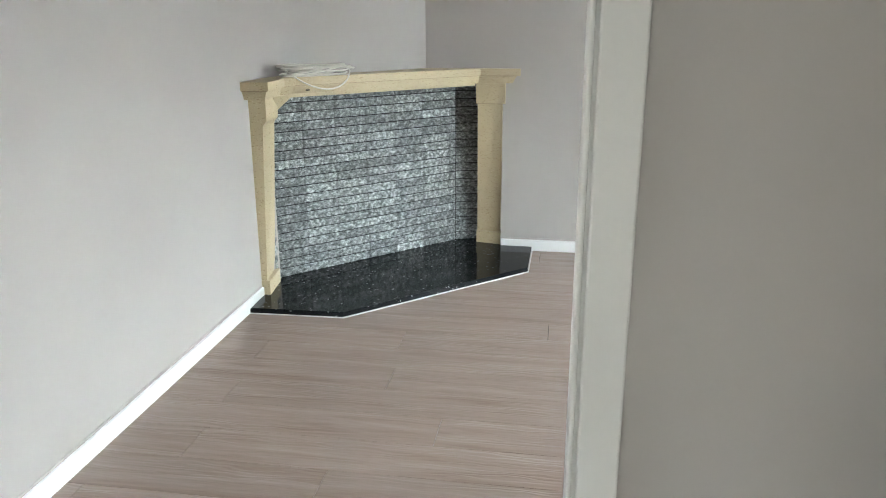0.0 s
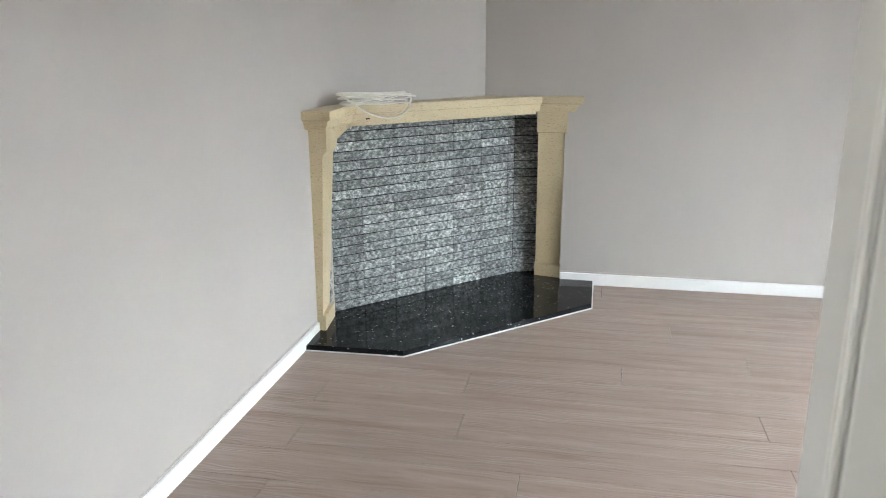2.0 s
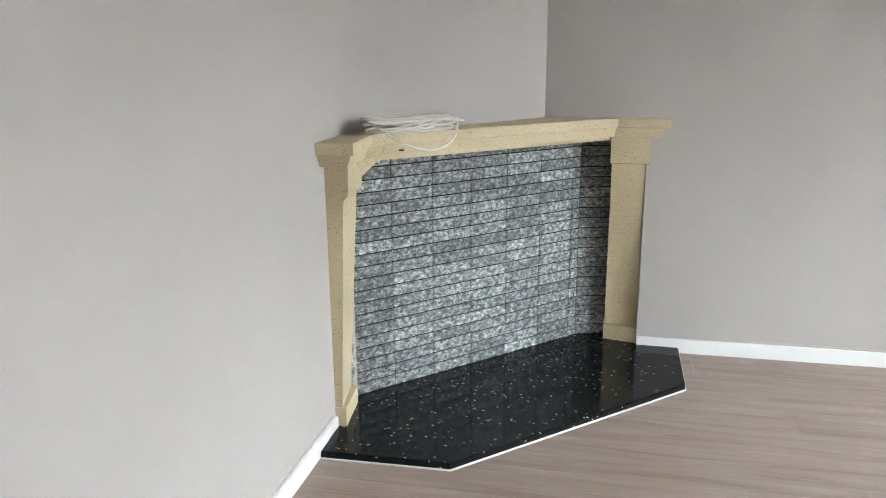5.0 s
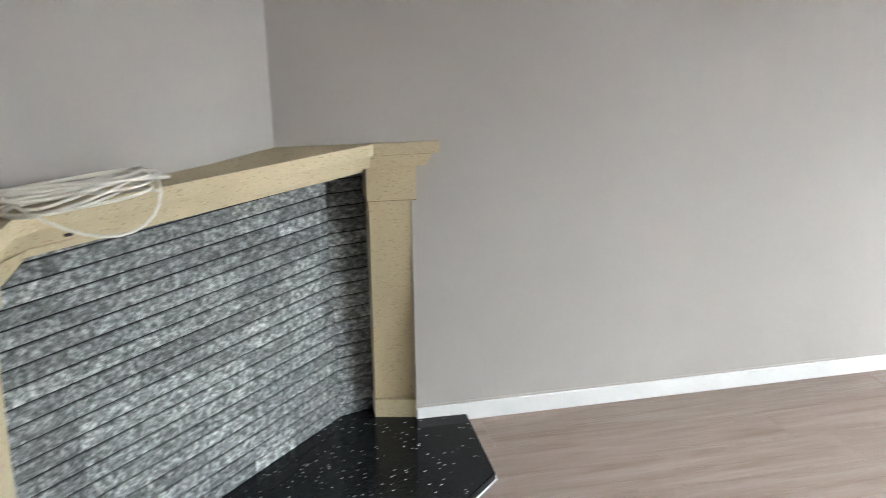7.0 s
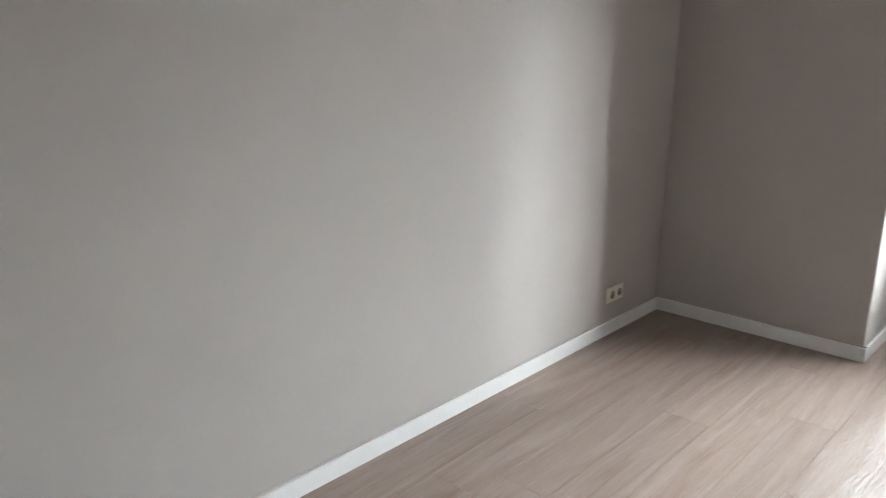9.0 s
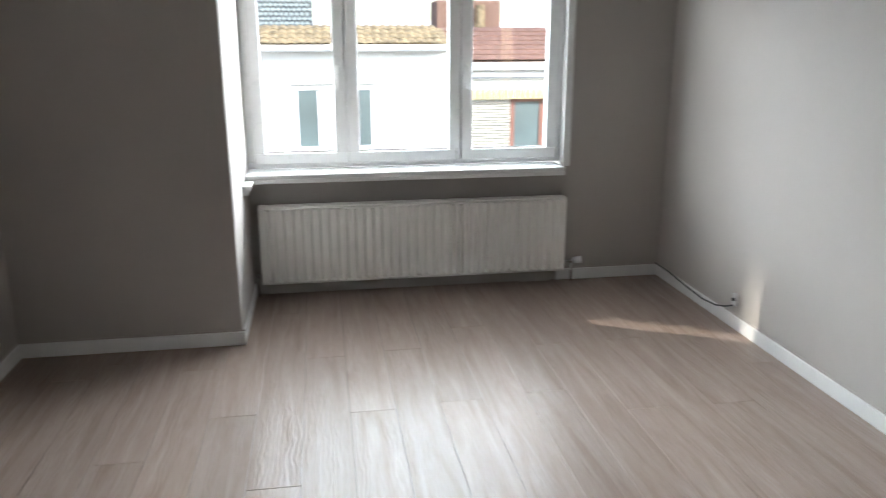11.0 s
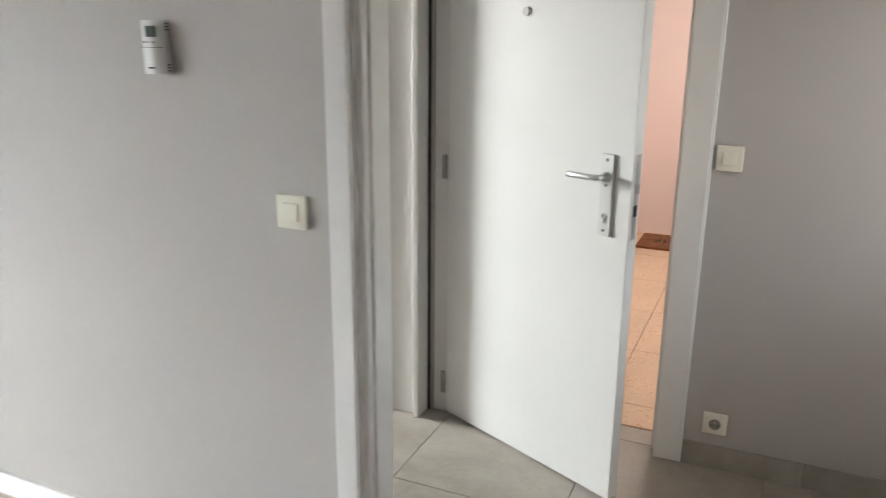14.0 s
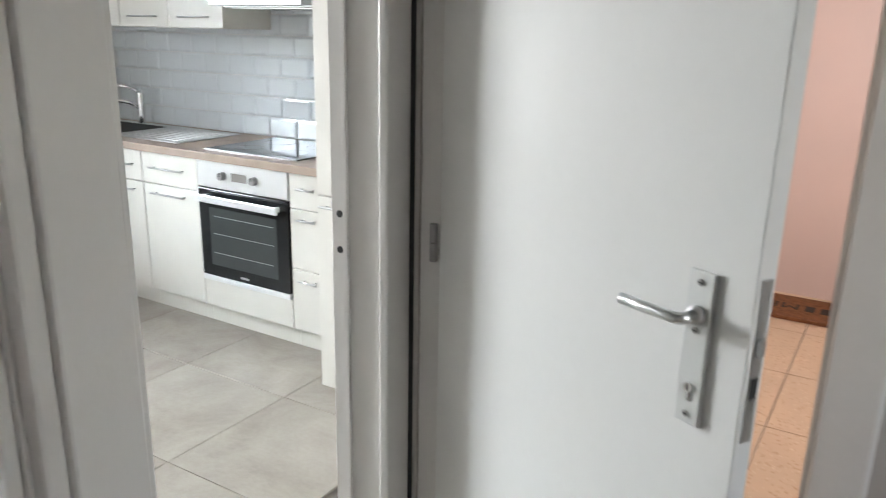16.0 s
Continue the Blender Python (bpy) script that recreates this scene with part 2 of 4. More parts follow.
M_COIR = plain("coir_matting", (0.22, 0.085, 0.032), 0.95, var=0.3, scale=30, bump=0.004, bscale=400)
M_INK = plain("black_print", (0.03, 0.02, 0.015), 0.9)
M_CABLE = plain("white_cable", (0.74, 0.72, 0.64), 0.4, var=0.04)
M_RENDER = wall_paint("white_render", (0.80, 0.79, 0.76))
M_CLAYY = plain("yellow_clay_tile", (0.33, 0.255, 0.15), 0.7, var=0.5, scale=9)
M_CLAYR = plain("red_clay_tile", (0.21, 0.118, 0.088), 0.7, var=0.3, scale=8)
M_BRICK = plain("brown_brick", (0.26, 0.16, 0.12), 0.85, var=0.2, scale=12)
M_WOOD = plain("red_stained_wood", (0.23, 0.105, 0.075), 0.5, var=0.15)
M_SHUT = plain("shutter_paint", (0.42, 0.39, 0.33), 0.6, var=0.08)
M_FRINGE = plain("yellow_canvas", (0.435, 0.367, 0.210), 0.8, var=0.15, scale=18)
M_SLATE = plain("grey_slate", (0.16, 0.17, 0.18), 0.7, var=0.2)
M_ASPH = plain("asphalt", (0.05, 0.05, 0.052), 0.9, var=0.2)
M_CURTAIN = plain("white_net_curtain", (0.40, 0.46, 0.46), 0.9, var=0.08)
M_FARGLASS = plain("pale_window_glass", (0.13, 0.165, 0.165), 0.08, var=0.2, scale=2)
M_LCD = plain("lcd_glass", (0.05, 0.075, 0.06), 0.15)

# ---- mesh helpers ----


def bx(bm, x0, x1, y0, y1, z0, z1, bev=0.0, seg=1):
    """Adds a box, with its edges rounded by bev."""
    vs = [bm.verts.new((x, y, z)) for x in (x0, x1) for y in (y0, y1) for z in (z0, z1)]
    q = [(0, 1, 3, 2), (4, 6, 7, 5), (0, 4, 5, 1), (2, 3, 7, 6), (0, 2, 6, 4), (1, 5, 7, 3)]
    fs = [bm.faces.new([vs[i] for i in f]) for f in q]
    if bev:
        es = {e for f in fs for e in f.edges}
        bmesh.ops.bevel(bm, geom=list(es), offset=bev, segments=seg, profile=0.5, affect="EDGES")
    return bm


def prism(bm, low, high, z0, z1):
    """A solid between two outlines with the same number of corners."""
    a = [bm.verts.new((x, y, z0)) for x, y in low]
    b = [bm.verts.new((x, y, z1)) for x, y in high]
    n = len(a)
    bm.faces.new(list(reversed(a)))
    bm.faces.new(b)
    for i in range(n):
        bm.faces.new((a[i], a[(i + 1) % n], b[(i + 1) % n], b[i]))
    return bm


def cyl(bm, p, q, r, n=16, r2=None):
    """A round bar from p to q."""
    p, q = Vector(p), Vector(q)
    d = q - p
    m = Matrix.Translation((p + q) / 2) @ d.to_track_quat("Z", "Y").to_matrix().to_4x4()
    bmesh.ops.create_cone(bm, cap_ends=True, segments=n, radius1=r, radius2=r if r2 is None else r2, depth=d.length, matrix=m)
    return bm


def tube(bm, pts, r, n=8, closed=False):
    """A pipe or cable through points."""
    pts = [Vector(p) for p in pts]
    rings, side = [], None
    for i, p in enumerate(pts):
        a = pts[i - 1] if i or closed else p
        b = pts[(i + 1) % len(pts)] if i + 1 < len(pts) or closed else p
        d = (b - a).normalized()
        if side is None:
            side = d.orthogonal().normalized()
        side = (side - d * side.dot(d)).normalized()
        up = d.cross(side)
        rings.append([bm.verts.new(p + r * (math.cos(w) * side + math.sin(w) * up)) for w in (2 * math.pi * k / n for k in range(n))])
    for i in range(len(rings) - (0 if closed else 1)):
        A, B_ = rings[i], rings[(i + 1) % len(rings)]
        for k in range(n):
            bm.faces.new((A[k], A[(k + 1) % n], B_[(k + 1) % n], B_[k]))
    if not closed:
        bm.faces.new(list(reversed(rings[0])))
        bm.faces.new(rings[-1])
    return bm


def mesh_of(name, bm, material, smooth=False):
    bmesh.ops.recalc_face_normals(bm, faces=bm.faces)
    me = bpy.data.meshes.new(name)
    bm.to_mesh(me)
    bm.free()
    me.materials.append(material)
    if smooth:
        for p in me.polygons:
            p.use_smooth = True
    return me


def part(name, bm, material, parent=None, label="", smooth=False):
    """One mesh object, under a thing or a part where one is given."""
    ob = new(name, mesh_of(name, bm, material, smooth))
    ob.parent = parent
    if label:
        ob["label"] = label
    return ob


def thing(name, label, category, group="", m=None):
    ob = new(name)
    ob.empty_display_size = 0.1
    if m is not None:
        ob.matrix_world = m
    return tagged(ob, label, category, group)


def setting(name, bm, material, label, category):
    return tagged(part(name, bm, material), label, category, kind="structure")


def box(x0, x1, y0, y1, z0, z1, bev=0.0, seg=1):
    return bx(bmesh.new(), x0, x1, y0, y1, z0, z1, bev, seg)


# ---- the plan ----
AX, BY, CX, DY = 0.0, 5.33, 5.413, 1.641      # faces of the living room walls
PX, PY = 4.62, 4.253                          # face and side of the pier
EY, KX = 0.474, 1.95                          # hall faces of the entrance wall and the kitchen wall
TOP = 2.55
WL, WR, WB, WT = 4.253, 2.31, 0.765, 2.25     # the window opening
DL, DR, DT = 0.335, 1.546, 2.06                 # the clear doorway from the hall
HY = 1.535                                    # hall face of the wall with that doorway

# ---- walls of the living room ----
setting("wall_west", box(-0.2, AX, DY, 5.6, -0.05, TOP), M_WALL, "matt greige painted wall beside the corner fireplace", "wall")
bm = bmesh.new()
bx(bm, 1.15, 5.6, BY, 5.6, -0.05, TOP)
bx(bm, 0.0, 1.15, 5.47, 5.6, -0.05, 1.06)
bx(bm, 0.0, 1.15, BY, 5.6, 1.06, TOP)
setting("wall_north", bm, M_WALL, "matt greige painted wall running to the window", "wall")
setting("wall_pier", box(PX, 5.566, PY, BY, -0.05, TOP, 0.004), M_WALL, "greige painted wall pier jutting out beside the window", "wall")
bm = bmesh.new()
bx(bm, CX, 5.7, 1.44, WR, -0.05, TOP)
bx(bm, CX, 5.7, WR, WL, -0.05, WB - 0.03)
bx(bm, CX, 5.7, WR, WL, WT, TOP)
setting("wall_east", bm, M_WALL, "greige painted window wall above the radiator", "wall")
bm = bmesh.new()
bx(bm, DR + 0.05, CX, HY, DY, -0.05, TOP)
bx(bm, -0.3, DL - 0.05, HY, DY, -0.05, TOP)
bx(bm, DL - 0.05, DR + 0.05, HY, DY, DT + 0.05, TOP)
setting("wall_south", bm, M_WALL, "matt greige painted wall with the doorway to the hall", "wall")
# the flue breast above the mantel, slightly rounded in plan
FLUE = [(-0.002, 4.30), (0.0005, 4.40), (0.005, 4.465), (0.014, 4.525), (0.030, 4.58), (0.055, 4.628), (0.090, 4.668), (0.135, 4.706), (0.20, 4.760), (0.31, 4.855), (0.40, 4.945), (0.475, 5.032), (0.54, 5.125), (0.60, 5.222), (0.645, 5.285), (0.68, BY)]
bm = prism(bmesh.new(), FLUE + [(-0.1, BY), (-0.1, 4.30)], FLUE + [(-0.1, BY), (-0.1, 4.30)], 1.085, TOP)
bmesh.ops.recalc_face_normals(bm, faces=bm.faces)
bm.normal_update()
for f in bm.faces:
    f.smooth = True
for e in bm.edges:
    e.smooth = e.calc_face_angle(0) < 0.3
setting("wall_flue", bm, M_WALL, "greige painted flue breast rising from the mantel", "wall")
setting("ceiling", box(-0.2, 5.7, 1.44, 5.6, TOP, TOP + 0.2), M_CEIL, "plain white painted ceiling", "ceiling")

# baseboards
HB = 0.072


def skirting(name, x0, x1, y0, y1, side):
    """A board and the painted filler line above it; side is the wall that it stands against."""
    ob = setting(name, box(x0, x1, y0, y1, 0.0, HB, 0.003), M_WHITE, "glossy white painted baseboard", "baseboard")
    t = 0.004
    a = {"W": (x0, x0 + t, y0, y1), "E": (x1 - t, x1, y0, y1), "S": (x0, x1, y0, y0 + t), "N": (x0, x1, y1 - t, y1)}[side]
    part("filler_line", box(*a, HB - 0.001, HB + 0.009), M_WALL, ob)
    return ob


skirting("baseboard", 0.0, 0.014, DY, 4.2335, "W")
skirting("baseboard", 1.1505, PX - 0.014, BY - 0.014, BY, "N")
skirting("baseboard", PX - 0.014, PX, PY - 0.014, BY, "E")
skirting("baseboard", PX, CX, PY - 0.014, PY, "N")
skirting("baseboard", CX - 0.014, CX, DY + 0.014, 2.345, "E")
skirting("baseboard", DR + 0.0995, CX, DY, DY + 0.014, "S")

# ---- doorway between hall and living room ----


def doorway_trim():
    """Rebated lining with a bead on the hall side and a stepped moulding on the room side."""
    root = tagged(new("door_frame", mesh_of("door_frame", bx(bmesh.new(), DL - 0.04, DR + 0.04, HY - 0.003, 1.612, DT, DT + 0.052), M_FRAME)),
                  "off-white painted door lining without a leaf", "door frame", kind="structure")

    def upright(name, x, s, a, b, y0, y1, bev, seg=2):
        xs = sorted((x + s * a, x + s * b))
        part(name, box(xs[0], xs[1], y0, y1, 0, DT + 0.0 if name == "jamb" else DT + 0.05, bev, seg), M_FRAME, root)

    for x, s in ((DR, 1), (DL, -1)):
        upright("jamb", x, s, 0.0, 0.056, HY - 0.003, 1.612, 0.004)
        upright("bead", x, s, 0.001, 0.008, HY - 0.0085, HY + 0.002, 0.003)
        upright("hall_casing", x, s, 0.0125, 0.063, HY - 0.0085, HY + 0.001, 0.003)
        upright("rebate_backing", x, s, 0.030, 0.053, 1.606, 1.6385, 0.001, 1)
        upright("rebate_moulding", x, s, 0.010, 0.0350, 1.609, 1.634, 0.005)
        upright("architrave", x, s, 0.0375, 0.098, DY - 0.004, DY + 0.013, 0.004)
    part("head_architrave", box(DL - 0.037, DR + 0.037, DY - 0.004, DY + 0.012, DT - 0.01, DT + 0.05, 0.003), M_FRAME, root)
    part("head_casing", box(DL - 0.012, DR + 0.012, HY - 0.0085, HY + 0.001, DT - 0.01, DT + 0.05, 0.003), M_FRAME, root)
    return root


doorway_trim()

# ---- window ----


def window():
    root = setting("window_1", box(CX + 0.07, CX + 0.15, WR + 0.001, WL - 0.001, WB, WB + 0.045, 0.004), M_PVC,
                   "three-light white plastic window with tilt-and-turn sashes", "window")
    part("frame_head", box(CX + 0.07, CX + 0.15, WR + 0.001, WL - 0.001, WT - 0.045, WT, 0.004), M_PVC, root)
    for a, b in ((WR + 0.002, WR + 0.045), (WL - 0.045, WL - 0.002)):
        part("frame_side", box(CX + 0.07, CX + 0.15, a, b, WB + 0.045, WT - 0.045, 0.004), M_PVC, root)
    posts = (3.655, 2.965)
    for p in posts:
        part("mullion", box(CX + 0.085, CX + 0.15, p - 0.02, p + 0.02, WB + 0.045, WT - 0.045, 0.004), M_PVC, root)
    edges = [WL - 0.040, posts[0], posts[1], WR + 0.040]
    for i in range(3):
        y1, y0 = edges[i] - 0.004, edges[i + 1] + 0.004
        f = 0.068
        za, zb = WB + 0.025, WT - 0.03
        bm = bmesh.new()
        bx(bm, CX + 0.055, CX + 0.125, y0, y1, za, za + f, 0.006, 2)
        bx(bm, CX + 0.055, CX + 0.125, y0, y1, zb - f, zb, 0.006, 2)
        bx(bm, CX + 0.055, CX + 0.125, y0, y0 + f, za + f - 0.004, zb - f + 0.004, 0.006, 2)
        bx(bm, CX + 0.055, CX + 0.125, y1 - f, y1, za + f - 0.004, zb - f + 0.004, 0.006, 2)
        sash = part("sash", bm, M_PVC, root)
        pane = part("pane", box(CX + 0.088, CX + 0.094, y0 + f - 0.008, y1 - f + 0.008, za + f - 0.008, zb - f + 0.008), M_GLASS, sash, "clear glass pane")
        pane.visible_shadow = False
        part("gasket", bx(bx(bmesh.new(), CX + 0.084, CX + 0.098, y0 + f, y1 - f, za + f, za + f + 0.006), CX + 0.084, CX + 0.098, y1 - f - 0.006, y1 - f, za + f + 0.006, zb - f),
             M_TGROUT, sash, "grey rubber gasket")
        if i < 2:
            hy = (y0 + 0.034) if i == 0 else (y0 - 0.0)
        else:
            hy = y1 - 0.034
        if i != 1:
            bm = bmesh.new()
            bx(bm, CX + 0.045, CX + 0.056, hy - 0.014, hy + 0.014, 1.30, 1.37, 0.004, 2)
            bx(bm, CX + 0.018, CX + 0.046, hy - 0.009, hy + 0.009, 1.335, 1.355, 0.004, 2)
            bx(bm, CX + 0.012, CX + 0.024, hy - 0.011, hy + 0.011, 1.225, 1.358, 0.005, 2)
            part("window_handle", bm, M_PVC, sash, "white lever handle")
    for y in (posts[1] + 0.03, WR + 0.05):
        part("hinge_cover", bx(bmesh.new(), CX + 0.045, CX + 0.058, y - 0.012, y - 0.002, WB + 0.03, WB + 0.10, 0.003), M_ALU, root)
    return root


window()
bm = bmesh.new()
bx(bm, CX - 0.155, CX + 0.085, WR + 0.045, WL - 0.002, WB - 0.028, WB - 0.002, 0.006, 2)
bx(bm, CX - 0.155, CX - 0.137, WR + 0.045, WL - 0.03, WB - 0.052, WB - 0.027, 0.004, 2)
setting("window_sill", bm, M_WHITE, "deep white painted window board above the radiator", "window sill")
setting("sill_bracket", prism(bmesh.new(), [(CX - 0.30, WL - 0.03), (CX - 0.14, WL - 0.03), (CX - 0.14, WL), (CX - 0.30, WL)],
                              [(CX - 0.33, WL - 0.05), (CX - 0.14, WL - 0.05), (CX - 0.14, WL), (CX - 0.33, WL)], WB - 0.085, WB - 0.03),
        M_WHITE, "white painted return of the window board", "window sill")
setting("window_lining", bx(bx(bmesh.new(), CX - 0.002, CX + 0.07, WR, WR + 0.014, WB, WT, 0.002), CX - 0.012, CX - 0.002, WR - 0.03, WR + 0.018, WB - 0.02, WT, 0.003),
        M_WHITE, "white painted lining of the window opening", "window trim")

# ---- radiator ----


def radiator():
    y0, y1, z0, z1, xf, xb = 2.325, 4.195, 0.092, 0.568, 5.290, 5.372
    root = thing("radiator", "long off-white enamelled panel radiator under the window", "radiator")
    bm = bmesh.new()
    # front panel pressed into upright flutes
    n = int((y1 - y0 - 0.04) / 0.052)
    prof = [(xf + 0.012, y0)]
    prof.append((xf, y0 + 0.008))
    a = y0 + 0.02
    for i in range(n):
        w = (y1 - y0 - 0.04) / n
        for f, d in ((0.04, 0.0), (0.20, 0.017), (0.50, 0.017), (0.68, 0.0)):
            prof.append((xf + d, a + (i + f) * w))
    prof += [(xf, y1 - 0.008), (xf + 0.012, y1)]
    lo = [bm.verts.new((x, y, z0 + 0.03)) for x, y in prof]
    hi = [bm.verts.new((x, y, z1 - 0.03)) for x, y in prof]
    lo2 = [bm.verts.new((xf + 0.002 if 0 < i < len(prof) - 1 else x, y, z0 + 0.015)) for i, (x, y) in enumerate(prof)]
    hi2 = [bm.verts.new((xf + 0.002 if 0 < i < len(prof) - 1 else x, y, z1 - 0.015)) for i, (x, y) in enumerate(prof)]
    lo3 = [bm.verts.new((xf + 0.014, y, z0)) for x, y in prof]
    hi3 = [bm.verts.new((xf + 0.014, y, z1 - 0.004)) for x, y in prof]
    rows = [lo3, lo2, lo, hi, hi2, hi3]
    for A, B_ in zip(rows, rows[1:]):
        for i in range(len(prof) - 1):
            bm.faces.new((A[i], A[i + 1], B_[i + 1], B_[i]))
    part("front_panel", bm, M_RAD, root)
    part("rear_panel", box(xb - 0.012, xb, y0, y1, z0, z1 - 0.004, 0.003), M_RAD, root)
    for y in (y0, y1 - 0.003):
        part("side_cover", box(xf + 0.006, xb, y - 0.002, y + 0.005, z0 + 0.01, z1, 0.003), M_RAD, root)
    bm = bmesh.new()
    for x in (xf + 0.008, (xf + xb) / 2 - 0.004, xb - 0.014):
        bx(bm, x, x + 0.010, y0, y1, z1 - 0.006, z1 + 0.003, 0.002)
    k = int((y1 - y0) / 0.045)
    for i in range(k):
        y = y0 + 0.02 + i * (y1 - y0 - 0.04) / (k - 1)
        bx(bm, xf + 0.018, xb - 0.014, y - 0.006, y + 0.006, z1 - 0.005, z1)
    part("top_grille", bm, M_RAD, root, "slotted top grille")
    bm = bmesh.new()
    for i in range(36):
        y = y0 + 0.03 + i * (y1 - y0 - 0.06) / 35
        bx(bm, xf + 0.016, xb - 0.014, y - 0.004, y + 0.004, z0 + 0.03, z1 - 0.03)
    part("convector_fins", bm, M_RAD, root)
    for y in (y0 + 0.3, y1 - 0.3):
        part("wall_bracket", box(xb, CX - 0.001, y - 0.02, y + 0.02, z0 + 0.05, z1 - 0.05), M_RAD, root)
    for y, s in ((y0, -1), (y1, 1)):
        ln = 0.06 if s < 0 else 0.03
        bm = cyl(bmesh.new(), (5.335, y, 0.145), (5.335, y + s * ln, 0.145), 0.009)
        cyl(bm, (5.335, y + s * ln, 0.145), (5.335, y + s * ln, 0.012), 0.008)
        cyl(bm, (5.335, y + s * (ln - 0.012), 0.145), (5.335, y + s * (ln + 0.012), 0.145), 0.014)
        part("pipe", bm, M_CHROME, root, "bright metal pipe and valve", True)
        if s < 0:
            bm = cyl(bmesh.new(), (5.335, y - ln - 0.012, 0.148), (5.335, y - ln - 0.062, 0.152), 0.020, 20, 0.023)
            part("valve_head", bm, M_PVC, root, "white valve head", False)
    return root


radiator()

# ---- fireplace ----


def fireplace():
    root = thing("fireplace", "corner fireplace with cream stone surround and grey split-stone back", "fireplace")
    # hearth of black granite
    out = [(0.0147, 4.038), (0.49, 4.05), (1.347, 4.89), (1.349, 5.3153), (1.149, 5.3153), (1.149, 5.462), (0.80, 5.462), (0.0005, 4.52), (0.0005, 4.2345), (0.0147, 4.2345)]
    bm = prism(bmesh.new(), out, out, 0.004, 0.030)
    es = [e for e in bm.edges if all(v.co.z > 0.02 for v in e.verts)]
    bmesh.ops.bevel(bm, geom=es, offset=0.004, segments=2, affect="EDGES")
    part("hearth", bm, M_GRAN, root, "polished black granite hearth slab with pale flecks")
    bead = [(0.016, 4.034), (0.491, 4.046), (1.351, 4.888), (1.353, 5.312)]
    part("sealant_bead", tube(bmesh.new(), [(x, y, 0.004) for x, y in bead], 0.0035, 6), M_WHITE, root, "white sealant line round the hearth")
    # cream stone columns: plinth, tapering shaft, capital block

    def column(foot, shaft_lo, shaft_hi, cap):
        part("plinth", prism(bmesh.new(), foot, foot, 0.029, 0.105), M_SAND, root)
        part("shaft", prism(bmesh.new(), shaft_lo, shaft_hi, 0.105, 0.915), M_SAND, root)
        part("capital", prism(bmesh.new(), cap, cap, 0.915, 1.036), M_SAND, root)
        rim = [(x + 0.001, y - 0.001) for x, y in cap]
        part("capital_joint", prism(bmesh.new(), rim, rim, 0.9138, 0.9158), M_JOINT, root, "thin brown joint under the capital")

    column([(0.992, 5.372), (1.149, 5.334), (1.149, 5.464), (0.992, 5.464)],
           [(0.996, 5.386), (1.146, 5.362), (1.146, 5.464), (0.996, 5.464)],
           [(0.996, 5.335), (1.146, 5.322), (1.146, 5.464), (0.996, 5.464)],
           [(0.988, 5.318), (1.165, 5.310), (1.165, 5.464), (0.988, 5.464)])
    part("plinth", prism(bmesh.new(), [(0.0005, 4.2348), (0.046, 4.2348), (0.020, 4.445), (-0.05, 4.445)], [(0.0005, 4.2348), (0.046, 4.2348), (0.020, 4.445), (-0.05, 4.445)], 0.029, 0.105), M_SAND, root)
    loft = bmesh.new()
    rings = []
    for z, xi in ((0.105, 0.029), (0.895, 0.0645), (0.904, 0.066), (0.912, 0.070), (0.920, 0.0775), (0.928, 0.084), (0.938, 0.086), (1.037, 0.087)):
        f = (z - 0.105) / 0.93
        outline = [(0.0005, 4.238), (xi, 4.241), (xi - 0.034 + 0.020 * f, 4.440), (-0.05, 4.440)]
        rings.append([loft.verts.new((x, y, z)) for x, y in outline])
    loft.faces.new(list(reversed(rings[0])))
    loft.faces.new(rings[-1])
    for A, B_ in zip(rings, rings[1:]):
        for n in range(4):
            loft.faces.new((A[n], A[(n + 1) % 4], B_[(n + 1) % 4], B_[n]))
    part("shaft", loft, M_SAND, root, "tapering cream stone shaft with a curved corbel")
    # the corbelled brackets that carry the mantel towards the middle
    part("bracket", prism(bmesh.new(), [(0.05, 4.40), (0.06, 4.47), (0.00, 4.50), (-0.03, 4.45)], [(0.085, 4.36), (0.13, 4.54), (0.03, 4.56), (-0.03, 4.45)], 0.96, 1.036), M_SAND, root)
    # mantel shelf in two layers
    back = [(x + 0.003, y - 0.0015) for x, y in reversed(FLUE[2:])] + [(0.0005, 4.44)]
    up = [(0.0005, 4.158), (0.134, 4.170), (0.120, 4.43), (0.155, 4.50), (1.015, 5.300), (1.252, 5.306), (1.252, 5.3285)] + back
    lo = [(0.0005, 4.193), (0.100, 4.204), (0.090, 4.43), (0.125, 4.51), (1.000, 5.318), (1.205, 5.318), (1.205, 5.3285)] + back
    mid = [(0.0005, 4.172), (0.120, 4.184), (0.105, 4.43), (0.140, 4.508), (1.006, 5.311), (1.230, 5.313), (1.230, 5.3285)] + back
    part("mantel_moulding", prism(bmesh.new(), lo, mid, 1.036, 1.080), M_SAND, root)
    bm = prism(bmesh.new(), up, up, 1.081, 1.122)
    part("mantel_shelf", bm, M_SAND, root, "cream speckled stone mantel shelf")
    n = len(up) - len(back)
    seam = [(x + 0.0014, y - 0.0014) for x, y in mid[:n]] + mid[n:]
    part("mantel_joint", prism(bmesh.new(), seam, seam, 1.0788, 1.0811), M_JOINT, root, "thin brown joint under the shelf")
    part("lintel", prism(bmesh.new(), [(0.06, 4.44), (0.98, 5.33), (0.95, 5.39), (0.02, 4.50)], [(0.06, 4.44), (0.98, 5.33), (0.95, 5.39), (0.02, 4.50)], 1.020, 1.037), M_SAND, root)
    part("damper_plate", box(-0.010, 0.010, -0.003, 0.003, 0, 0.006), M_SLOT, root).matrix_world = pose(0.20, 4.545, 1.052, 0, 0, 43)
